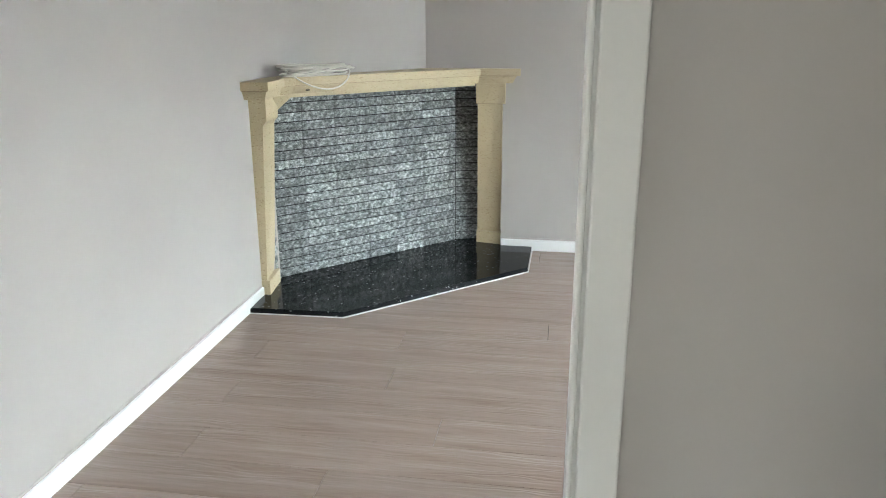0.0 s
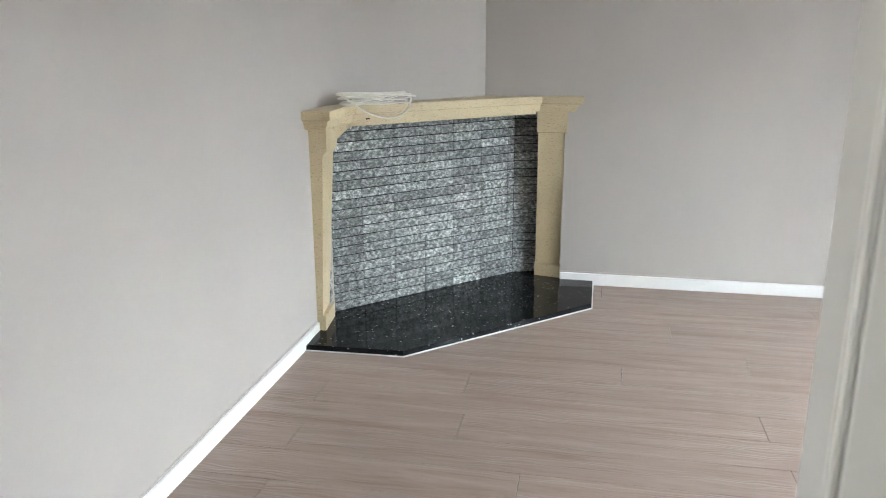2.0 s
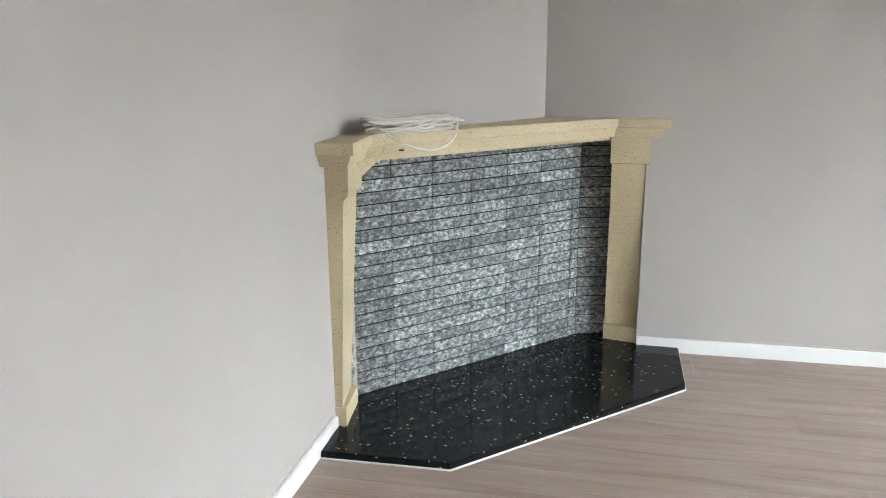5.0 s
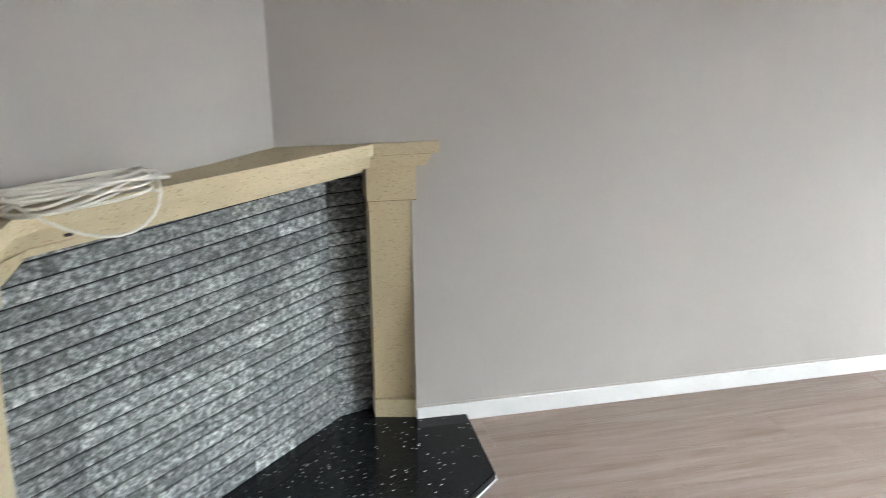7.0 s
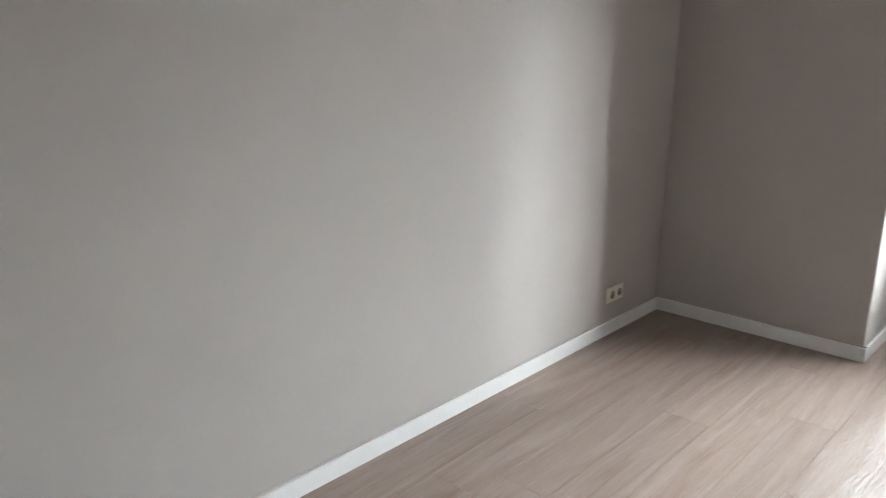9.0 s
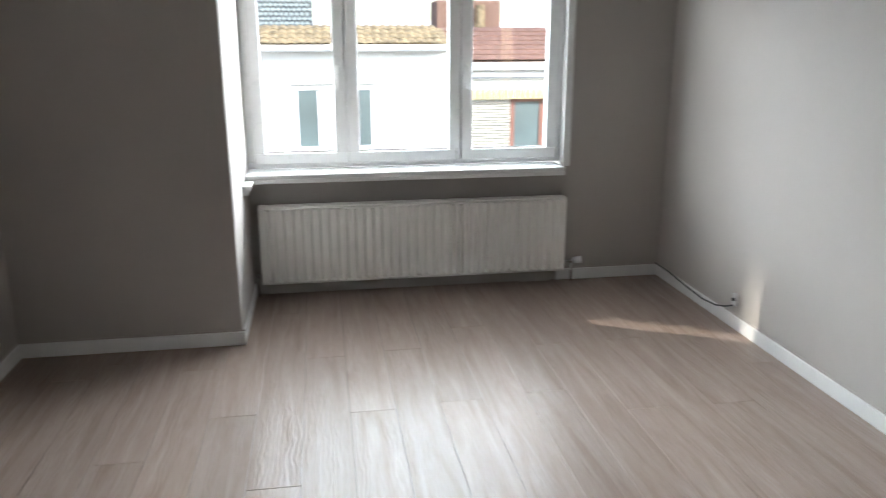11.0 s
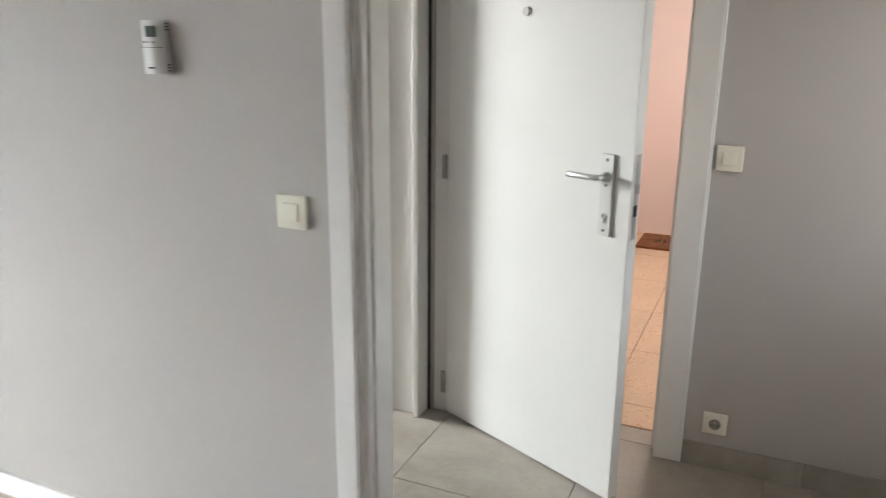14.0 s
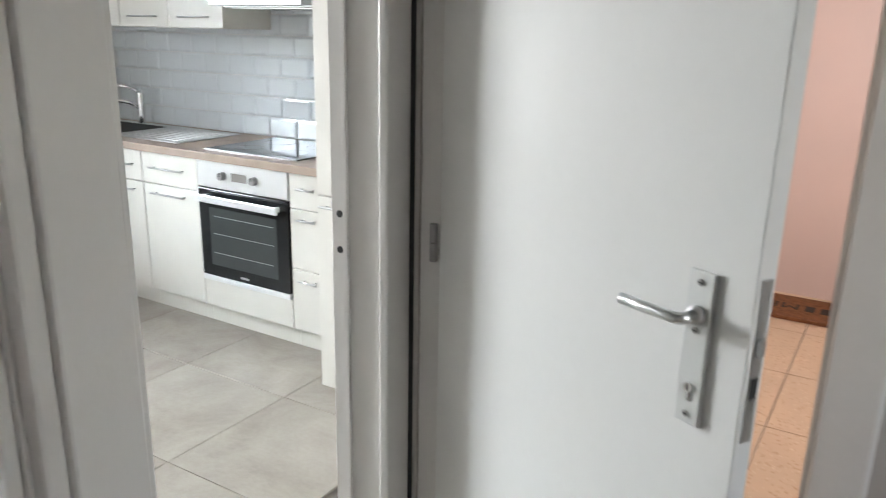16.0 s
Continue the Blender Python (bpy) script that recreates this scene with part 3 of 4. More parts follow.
    # backing of the stone strips
    part("stone_backing", prism(bmesh.new(), [(-0.01, 4.50), (0.852, 5.410), (0.60, 5.46), (-0.1, 4.75)], [(-0.01, 4.50), (0.852, 5.410), (0.60, 5.46), (-0.1, 4.75)], 0.02, 1.04), M_GROUT, root, "dark joints")
    side = [(0.848, 5.413), (1.0, 5.460), (1.0, 5.468), (0.80, 5.468)]
    part("stone_backing", prism(bmesh.new(), side, side, 0.02, 1.04), M_GROUT, root, "dark joints")
    return root


FIRE = fireplace()


def strip_mesh(w, h, seed):
    """One split-face strip, its front hacked rough."""
    rnd = random.Random(seed)
    bm = bmesh.new()
    nx, nz = 6, 3
    g = [[bm.verts.new((-w / 2 + w * i / nx, (-0.009 + rnd.uniform(-0.0028, 0.002)) if 0 < i < nx and 0 < j < nz else -0.0075, h * j / nz)) for j in range(nz + 1)] for i in range(nx + 1)]
    for i in range(nx):
        for j in range(nz):
            bm.faces.new((g[i][j], g[i + 1][j], g[i + 1][j + 1], g[i][j + 1]))
    rim = [g[i][0] for i in range(nx + 1)] + [g[nx][j] for j in range(1, nz + 1)] + [g[i][nz] for i in range(nx - 1, -1, -1)] + [g[0][j] for j in range(nz - 1, 0, -1)]
    back = [bm.verts.new((v.co.x, 0.006, v.co.z)) for v in rim]
    for i in range(len(rim)):
        k = (i + 1) % len(rim)
        bm.faces.new((rim[k], rim[i], back[i], back[k]))
    return mesh_of("stone_strip", bm, M_STONE)


def strips(a, b, z0, z1, cols, rows, seed):
    """A stack-bonded field of strips along the line from a to b."""
    a, b = Vector(a), Vector(b)
    d = b - a
    ang = math.degrees(math.atan2(d.y, d.x))
    edges = [0.0]
    for c in cols:
        edges.append(edges[-1] + c)
    h = (z1 - z0) / rows
    for ci, w in enumerate(cols):
        kinds = [strip_mesh(w - 0.0044, h - 0.0066, seed + ci * 10 + k) for k in range(4)]
        c = a + d.normalized() * (edges[ci] + w / 2)
        for r in range(rows):
            ob = new("stone_strip", kinds[(r * 7 + ci * 3 + r // 3) % 4])
            ob.parent = FIRE
            ob.matrix_world = pose(c.x, c.y, z0 + h * r + 0.0017, 0, 0, ang)


# ---- things on and beside the fireplace ----


def coil():
    """One long cable wound in loose oval turns on the shelf, its last turn hanging over the edge."""
    rnd = random.Random(5)
    c = Vector((0.235, 4.555))
    u, v = Vector((0.69, 0.72)), Vector((-0.72, 0.69))
    turns, n = 9, 44
    knots = [(rnd.uniform(0.13, 0.225), rnd.uniform(0.034, 0.098), rnd.uniform(-0.03, 0.02), rnd.uniform(-0.018, 0.010), rnd.uniform(0, 6.28), rnd.uniform(0.002, 0.019), rnd.uniform(-0.34, 0.34))
             for _ in range(turns + 1)]
    pts = []
    for i in range(turns):
        for k in range(n):
            f, w = k / n, 2 * math.pi * k / n
            s = f * f * (3 - 2 * f)
            ra, rb, du, dv, ph, lift, rot = (p + (q - p) * s for p, q in zip(knots[i], knots[i + 1]))
            a, b = ra * math.cos(w) * (1 + 0.06 * math.sin(3 * w + ph)), rb * math.sin(w) * (1 + 0.12 * math.sin(2 * w + ph))
            p = c + u * (du + a * math.cos(rot) - b * math.sin(rot)) + v * (dv + max(-0.10, min(0.085, a * math.sin(rot) + b * math.cos(rot))))
            pts.append((p.x, p.y, 1.1268 + (i + f) * 0.0046 + lift * (1 + math.sin(w + ph)) * min(1, (i + f) / 2)))
    z = pts[-1][2]
    for k in range(1, 30):
        w = 2 * math.pi * k / 30
        out = max(0.0, -math.sin(w))
        p = c + u * (0.01 + 0.185 * math.cos(w)) + v * (0.07 * math.sin(w) - 0.075 * out)
        pts.append((p.x, p.y, z + 0.004 * math.cos(w) - 0.105 * out ** 1.5))
    return tagged(part("cable_coil", tube(bmesh.new(), pts, 0.0040, 8), M_CABLE, smooth=True), "coiled white electric cable lying on the mantel shelf", "cable")


coil()

# ---- switches, sockets and fittings ----


def plate(bm, w, h, d):
    bx(bm, -w / 2, w / 2, -d, 0, -h / 2, h / 2, 0.004, 3)
    return bm


def socket(m, label, gangs=1, horizontal=True):
    root = thing("wall_socket", label, "socket", "wall sockets", m)
    w = 0.082 + 0.071 * (gangs - 1)
    part("cover", plate(bmesh.new(), w, 0.082, 0.010), M_CREAM, root)
    for g in range(gangs):
        cx = (g - (gangs - 1) / 2) * 0.071
        part("insert", box(cx - 0.027, cx + 0.027, -0.0135, -0.004, -0.027, 0.027, 0.003, 2), M_CREAM, root)
        # raised disc whose grey colour paints the shade inside the well
        part("well", cyl(bmesh.new(), (cx, -0.0150, 0), (cx, -0.0090, 0), 0.0205, 24), M_TGROUT, root, "grey disc painted for the shade in the round well")
        for dx, dz in ((-0.0095, -0.004), (0.0095, -0.004)):
            part("pin_hole", cyl(bmesh.new(), (cx + dx, -0.0157, dz), (cx + dx, -0.012, dz), 0.003, 10), M_SLOT, root)
        part("earth_pin", cyl(bmesh.new(), (cx, -0.020, 0.010), (cx, -0.012, 0.010), 0.0025, 10), M_STEEL, root)
    return root


def wall_switch(m, label):
    root = thing("light_switch", label, "switch", "light switches", m)
    part("cover", plate(bmesh.new(), 0.084, 0.084, 0.010), M_CREAM, root)
    bm = box(-0.022, 0.022, -0.017, -0.006, -0.022, 0.022, 0.003, 2)
    for v in bm.verts:
        if v.co.z > 0 and v.co.y < -0.012:
            v.co.y += 0.004
    part("rocker", bm, M_CREAM, root)
    return root


socket(pose(1.776, DY, 0.202, 0, 0, 180), "cream plastic single socket low on the greige wall", 1)
socket(pose(4.139, BY, 0.215, 0, 0, 0), "cream plastic double socket above the baseboard", 2)
socket(pose(0.800, EY, 0.178, 0, 0, 180), "cream plastic single socket low beside the entrance door", 1)
wall_switch(pose(1.749, DY, 1.104, 0, 0, 180), "cream plastic light switch beside the doorway")
wall_switch(pose(0.850, EY, 1.129, 0, 0, 180), "cream plastic light switch beside the entrance door")


def thermostat():
    root = thing("thermostat", "white wall thermostat with a small dark display", "thermostat", m=pose(2.120, DY, 1.477, 0, 0, 180))
    # a case with a bowed front
    arc = [(-0.036 + 0.072 * i / 12, -0.029 + 0.013 * (i / 6 - 1) ** 2) for i in range(13)]
    bm = prism(bmesh.new(), arc + [(0.036, 0.0), (-0.036, 0.0)], arc + [(0.036, 0.0), (-0.036, 0.0)], -0.063, 0.063)
    bmesh.ops.bevel(bm, geom=[e for e in bm.edges if abs(e.verts[0].co.z - e.verts[1].co.z) < 1e-6 and e.verts[0].co.y < -0.001], offset=0.003, segments=2, affect="EDGES")
    part("case", bm, M_THERM, root, "silver-white plastic case")
    part("display", box(-0.012, 0.018, -0.0296, -0.020, 0.024, 0.050, 0.001), M_LCD, root, "dark green display")
    for i in range(3):
        part("button", box(-0.022 + 0.014 * i, -0.014 + 0.014 * i, -0.0292, -0.02, 0.010, 0.014, 0.001), M_TGROUT, root)
    part("flap_line", box(-0.033, 0.033, -0.0293, -0.02, -0.0008, 0.0008), M_TGROUT, root)
    part("label_bar", box(-0.010, 0.010, -0.0298, -0.02, -0.050, -0.0465), M_INK, root)
    for z in (0.055, 0.048, 0.041, -0.041, -0.048, -0.055):
        part("vent_slot", box(0.030, 0.0368, -0.013, -0.003, z - 0.0015, z + 0.0015), M_SLOT, root)
    return root


thermostat()


def phone_point():
    root = thing("phone_socket", "white five-pin telephone socket on the hall wall", "socket", m=pose(0.262, EY, 0.643, 0, 0, 180))
    part("cover", box(-0.042, 0.042, -0.012, 0, -0.040, 0.040, 0.005, 3), M_PVC, root)
    for x, z in ((-0.010, 0.018), (0.010, 0.018), (0, 0.010), (-0.006, 0.002), (0.006, 0.002), (0, -0.005)):
        part("pin_hole", cyl(bmesh.new(), (x, -0.0128, z), (x, -0.008, z), 0.0028, 10), M_SLOT, root)
    for x in (-0.014, 0.014):
        part("jack", box(x - 0.006, x + 0.006, -0.0126, -0.008, -0.027, -0.016, 0.001), M_SLOT, root)
    return root


phone_point()


def cable_end():
    root = thing("aerial_cable", "black cable running along the baseboard to a wall outlet", "cable")
    pts = [(5.395, 1.662, 0.082), (5.2, 1.660, 0.080), (4.95, 1.660, 0.062), (4.75, 1.661, 0.055), (4.60, 1.662, 0.070), (4.50, 1.662, 0.098), (4.43, 1.660, 0.128), (4.425, 1.652, 0.150)]
    part("cord", tube(bmesh.new(), pts, 0.0045, 8), M_DARK, root, smooth=True)
    part("outlet_box", box(4.398, 4.440, DY + 0.0005, DY + 0.020, 0.130, 0.195, 0.003), M_ALU, root, "small bare metal outlet")
    part("outlet_cap", cyl(bmesh.new(), (4.419, DY + 0.018, 0.165), (4.419, DY + 0.030, 0.165), 0.010), M_DARK, root)
    return root


cable_end()

# ---- hall ----
bm = bmesh.new()
bx(bm, -0.5, 0.912, 0.27, EY, -0.05, TOP)
bx(bm, 1.90, 2.10, 0.27, 0.50, -0.05, TOP)
bx(bm, 0.912, 1.90, 0.27, EY, 2.12, TOP)
setting("wall_entrance", bm, M_WALL, "greige painted hall wall with the entrance door", "wall")
# the opening is unseen, added for the daylight lamp at this end
bm = bmesh.new()
bx(bm, -0.5, -0.3, EY, 0.62, -0.05, TOP)
bx(bm, -0.5, -0.3, 1.34, DY, -0.05, TOP)
bx(bm, -0.5, -0.3, 0.62, 1.34, -0.05, 0.92)
bx(bm, -0.5, -0.3, 0.62, 1.34, 2.08, TOP)
setting("wall_hall_end", bm, M_WALL, "greige painted end wall of the hall", "wall")
bm = bmesh.new()
bx(bm, KX, 2.10, 1.36, HY, -0.05, TOP)
bx(bm, KX, 2.10, 0.50, 1.36, 2.09, TOP)
setting("wall_kitchen_side", bm, M_WALL, "greige painted hall wall with the kitchen doorway", "wall")
setting("ceiling_hall", box(-0.5, 5.7, -1.4, 1.44, TOP, TOP + 0.2), M_CEIL, "plain white ceiling of hall and kitchen", "ceiling")


def entrance_frame():
    root = tagged(new("entrance_frame", mesh_of("entrance_frame", bx(bmesh.new(), 0.912, 1.90, 0.26, 0.484, 2.04, 2.125, 0.004), M_FRAME)),
                  "off-white painted frame of the entrance door", "door frame", kind="structure")
    part("jamb", box(0.910, 1.004, 0.255, 0.490, 0, 2.045, 0.004), M_FRAME, root)
    part("jamb", box(1.838, 1.930, 0.255, 0.490, 0, 2.045, 0.004), M_FRAME, root)
    part("door_stop", box(1.004, 1.018, 0.262, 0.430, 0, 2.04, 0.002), M_FRAME, root)
    part("strike_plate", box(1.0035, 1.006, 0.440, 0.462, 1.0, 1.13), M_STEEL, root, "steel strike plate")
    part("edge_strip", box(0.904, 0.911, 0.474, 0.489, 0, 2.12, 0.001), M_WHITE, root, "white filler line")
    return root


entrance_frame()


def entrance_door():
    """Local x runs from the hinges to the free edge; the hall face is at y = 0."""
    m = pose(1.842, 0.498, 0.0, 0, 0, 154.9)
    root = thing("entrance_door", "white painted entrance door standing ajar with a steel lever", "door", m=m)
    leaf = part("leaf", box(0.0, 0.826, 0.0, 0.044, 0.008, 2.035, 0.0025, 2), M_DOOR, root)
    for z in (0.14, 1.03, 1.86):
        bm = cyl(bmesh.new(), (-0.008, -0.012, z - 0.045), (-0.008, -0.012, z - 0.001), 0.0095, 14)
        cyl(bm, (-0.008, -0.012, z + 0.001), (-0.008, -0.012, z + 0.045), 0.0095, 14)
        part("hinge", bm, M_HINGE, leaf, "steel barrel hinge")
    cx = 0.738
    bp = part("lock_plate", box(cx - 0.024, cx + 0.024, -0.009, 0.0, 0.912, 1.168, 0.003, 2), M_LOCK, root, "satin aluminium lock plate")
    for z in (1.150, 1.072, 0.930):
        part("screw", cyl(bmesh.new(), (cx, -0.0115, z), (cx, -0.008, z), 0.0055, 14), M_HINGE, bp)
        part("screw_slot", box(cx - 0.0045, cx + 0.0045, -0.0121, -0.011, z - 0.0008, z + 0.0008), M_SLOT, bp)
    part("cylinder", bx(cyl(bmesh.new(), (cx, -0.013, 0.976), (cx, -0.004, 0.976), 0.0085, 18), cx - 0.005, cx + 0.005, -0.012, -0.004, 0.952, 0.975, 0.002), M_CHROME, bp, "brass-grey lock cylinder")
    part("keyway", box(cx - 0.001, cx + 0.001, -0.0136, -0.012, 0.971, 0.981), M_SLOT, bp)
    bm = cyl(bmesh.new(), (cx, -0.008, 1.098), (cx, -0.020, 1.098), 0.015, 20)
    pts = [(cx, -0.015, 1.098), (cx, -0.040, 1.098), (cx - 0.004, -0.048, 1.098), (cx - 0.013, -0.052, 1.098), (cx - 0.03, -0.053, 1.098), (cx - 0.07, -0.053, 1.097), (cx - 0.118, -0.052, 1.096)]
    tube(bm, pts, 0.0095, 14)
    part("lever", bm, M_ALU, root, "satin aluminium lever handle", True)
    ed = part("edge_plate", box(0.8255, 0.828, 0.010, 0.034, 0.912, 1.175, 0.001), M_STEEL, root, "steel lock forend in the door edge")
    part("latch", box(0.827, 0.836, 0.014, 0.030, 1.055, 1.085, 0.003), M_STEEL, ed)
    part("bolt_slot", box(0.8275, 0.8288, 0.013, 0.031, 0.985, 1.02), M_SLOT, ed)
    bm = cyl(bmesh.new(), (0.375, -0.006, 1.585), (0.375, 0.001, 1.585), 0.014, 20)
    part("peephole", bm, M_PEEP, root, "small round peephole cover")
    # knob side
    part("outer_plate", box(cx - 0.022, cx + 0.022, 0.044, 0.053, 0.915, 1.165, 0.003), M_ALU, root)
    part("pull_knob", cyl(cyl(bmesh.new(), (cx, 0.05, 1.09), (cx, 0.085, 1.09), 0.012), (cx, 0.085, 1.09), (cx, 0.105, 1.09), 0.028, 24), M_ALU, root)
    return root


entrance_door()


def kitchen_frame():
    root = tagged(new("kitchen_door_frame", mesh_of("kitchen_door_frame", bx(bmesh.new(), 1.935, 2.115, 0.502, 1.375, 2.04, 2.09, 0.003), M_FRAME)),
                  "off-white painted kitchen door lining without a leaf", "door frame", kind="structure")
    jb = part("jamb", bx(box(1.95, 2.112, 0.4905, 0.566, 0, 2.045, 0.003), 1.925, 1.951, 0.4915, 0.592, 0, 2.09, 0.005, 2), M_FRAME, root)
    part("jamb", box(1.93, 2.112, 1.335, 1.375, 0, 2.045, 0.003), M_FRAME, root)
    for z in (1.078, 0.988):
        part("bolt_hole", cyl(bmesh.new(), (2.085, 0.5655, z), (2.085, 0.5675, z), 0.009, 14), M_SLOT, jb, "empty black bolt hole")
    # thin black strip that paints the shade in the gap beside the frame
    part("gap_shade", box(1.9125, 1.9248, 0.4985, 0.5025, 0, 2.09), M_DARK, root, "black strip painted for the shaded gap beside the frame")
    part("door_stop", box(2.055, 2.068, 0.566, 0.576, 0, 2.04, 0.002), M_FRAME, root)
    return root


kitchen_frame()

# plinth tiles along the hall wall
for i in range(3):
    x1 = 0.902 - i * 0.402
    ob = setting("baseboard_tile", box(x1 - 0.400, x1, EY, EY + 0.010, 0, 0.092, 0.002), M_CEM, "cement-look porcelain plinth tile", "baseboard")

# ---- kitchen ----
setting("wall_kitchen_back", box(2.05, 5.7, -1.4, -1.2, -0.05, TOP), M_KWALL, "white painted kitchen wall behind the worktop", "wall")
bm = bmesh.new()
bx(bm, 5.42, 5.7, -1.2, 0.25, -0.05, TOP)
bx(bm, 5.42, 5.7, 1.35, 1.44, -0.05, TOP)
bx(bm, 5.42, 5.7, 0.25, 1.35, -0.05, 0.9)
bx(bm, 5.42, 5.7, 0.25, 1.35, 2.2, TOP)
setting("wall_kitchen_window", bm, M_KWALL, "white kitchen wall with the window opening", "wall")
setting("wall_kitchen_landing", box(2.05, 2.25, -1.2, 0.27, -0.05, TOP), M_KWALL, "white painted wall between kitchen and landing", "wall")


def bar_handle(bm, x0, x1, y, z):
    cyl(bm, (x0, y, z), (x1, y, z), 0.005, 12)
    for x in (x0 + 0.02, x1 - 0.02):
        cyl(bm, (x, y, z), (x, y - 0.028, z), 0.004, 10)
    return bm


def front(root, name, x0, x1, z0, z1, y=-0.600, handle=None):
    """A door or drawer front with a sunk field, and its bar handle."""
    ob = part(name, box(x0 + 0.0015, x1 - 0.0015, y - 0.019, y, z0 + 0.0015, z1 - 0.0015, 0.003, 2), M_CAB, root)
    if handle:
        part("handle", bar_handle(bmesh.new(), handle[0], handle[1], y + 0.03, handle[2]), M_STEEL, ob, "brushed steel bar handle", True)
    return ob


def base_unit(x0, x1, label, parts):
    root = thing("base_cabinet", label, "cabinet", "kitchen base cabinets")
    part("body", box(x0, x1, -1.198, -0.620, 0.10, 0.868), M_CAB, root)
    part("plinth", box(x0, x1, -0.660, -0.645, 0.0, 0.10), M_CAB, root)
    for p in parts:
        front(root, *p)
    return root


base_unit(3.10, 3.335, "cream kitchen drawer cabinet with three steel handles",
          [("drawer", 3.10, 3.335, 0.702, 0.866, -0.6, (3.165, 3.27, 0.80)), ("drawer", 3.10, 3.335, 0.408, 0.700, -0.6, (3.165, 3.27, 0.655)),
           ("drawer", 3.10, 3.335, 0.10, 0.406, -0.6, (3.165, 3.27, 0.36))])
base_unit(3.945, 4.37, "cream kitchen cabinet with a drawer over a door",
          [("drawer", 3.945, 4.37, 0.702, 0.866, -0.6, (4.03, 4.28, 0.79)), ("cabinet_door", 3.945, 4.37, 0.10, 0.700, -0.6, (4.03, 4.28, 0.655))])
base_unit(4.372, 4.90, "cream kitchen sink cabinet with drawer and door",
          [("drawer", 4.372, 4.90, 0.702, 0.866, -0.6, (4.42, 4.66, 0.79)), ("cabinet_door", 4.372, 4.90, 0.10, 0.700, -0.6, (4.42, 4.66, 0.655))])
base_unit(4.902, 5.41, "plain cream kitchen cabinet at the end of the row",
          [("cabinet_door", 4.902, 5.41, 0.10, 0.866, -0.6, (4.95, 5.2, 0.80))])


def oven():
    root = thing("oven", "built-in stainless steel oven with black glass door", "oven")
    x0, x1 = 3.338, 3.942
    part("carcass", box(x0, x1, -1.198, -0.622, 0.10, 0.868), M_CAB, root)
    part("plinth", box(x0, x1, -0.660, -0.645, 0.0, 0.10), M_CAB, root)
    part("filler_front", box(x0 + 0.002, x1 - 0.002, -0.619, -0.600, 0.102, 0.245, 0.002), M_CAB, root, "cream panel under the oven")
    pan = part("control_panel", box(x0 + 0.003, x1 - 0.003, -0.62, -0.594, 0.735, 0.866, 0.003, 2), M_OVSTEEL, root, "bright steel control panel")
    for x in (3.755, 3.545):
        k = part("knob", cyl(bmesh.new(), (x, -0.594, 0.802), (x, -0.568, 0.802), 0.021, 24, 0.018), M_HINGE, pan, "round dark steel knob")
        part("pointer", box(x - 0.002, x + 0.002, -0.5685, -0.566, 0.803, 0.820), M_SLOT, k)
    part("clock", box(3.60, 3.70, -0.5945, -0.592, 0.782, 0.822, 0.001), M_TGROUT, pan, "grey clock display")
    door = part("oven_door", box(x0 + 0.004, x1 - 0.004, -0.62, -0.590, 0.275, 0.728, 0.004, 2), M_BGLASS, root, "black glass oven door")
    part("lower_trim", box(x0 + 0.004, x1 - 0.004, -0.62, -0.590, 0.247, 0.273, 0.002), M_OVSTEEL, root, "steel trim")
    bm = box(x0 + 0.03, x1 - 0.03, -0.556, -0.541, 0.668, 0.705, 0.004, 2)
    for x in (x0 + 0.05, x1 - 0.07):
        bx(bm, x, x + 0.02, -0.590, -0.550, 0.675, 0.698, 0.002)
    part("door_handle", bm, M_OVSTEEL, door, "broad steel handle")
    part("oven_window", box(x0 + 0.075, x1 - 0.075, -0.5915, -0.5897, 0.335, 0.635, 0.0005), M_OVEN, door, "smoky glass window")
    bm = bmesh.new()
    for z in (0.40, 0.50, 0.59):
        bx(bm, x0 + 0.10, x1 - 0.10, -0.5897, -0.5892, z, z + 0.003)
    part("rack_line", bm, M_STEEL, door, "wire racks behind the glass")
    part("label_bar", box(3.612, 3.668, -0.5896, -0.5888, 0.292, 0.303), M_ALU, door)
    return root


oven()
bm = bmesh.new()
bx(bm, 3.10, 4.60, -1.198, -0.575, 0.870, 0.909, 0.003, 2)
tagged(part("worktop", bm, M_TOP), "light oak-look laminate kitchen worktop", "worktop")


def sink():
    root = thing("sink", "stainless steel inset sink with ribbed drainer", "sink")
    x0, x1, y0, y1 = 4.18, 5.40, -1.13, -0.68
    part("worktop_end", box(4.602, 5.41, -1.198, -0.575, 0.870, 0.909, 0.003), M_TOP, root)
    bm = bmesh.new()
    bx(bm, x0, x1, y0, y1, 0.9095, 0.915, 0.002)
    dr = part("drainer", bm, M_STEEL, root)
    for i in range(8):
        y = y0 + 0.07 + i * 0.045
        part("rib", box(x0 + 0.05, x0 + 0.44, y, y + 0.018, 0.9145, 0.918, 0.0012), M_STEEL, dr)
    # no hollow here: a dark sheet paints the shade of the bowl
    part("bowl", box(4.72, 5.16, y0 + 0.07, y1 - 0.05, 0.9155, 0.9165), M_SLOT, root, "flat dark sheet painted for the shade in the sink bowl")
    return root


sink()


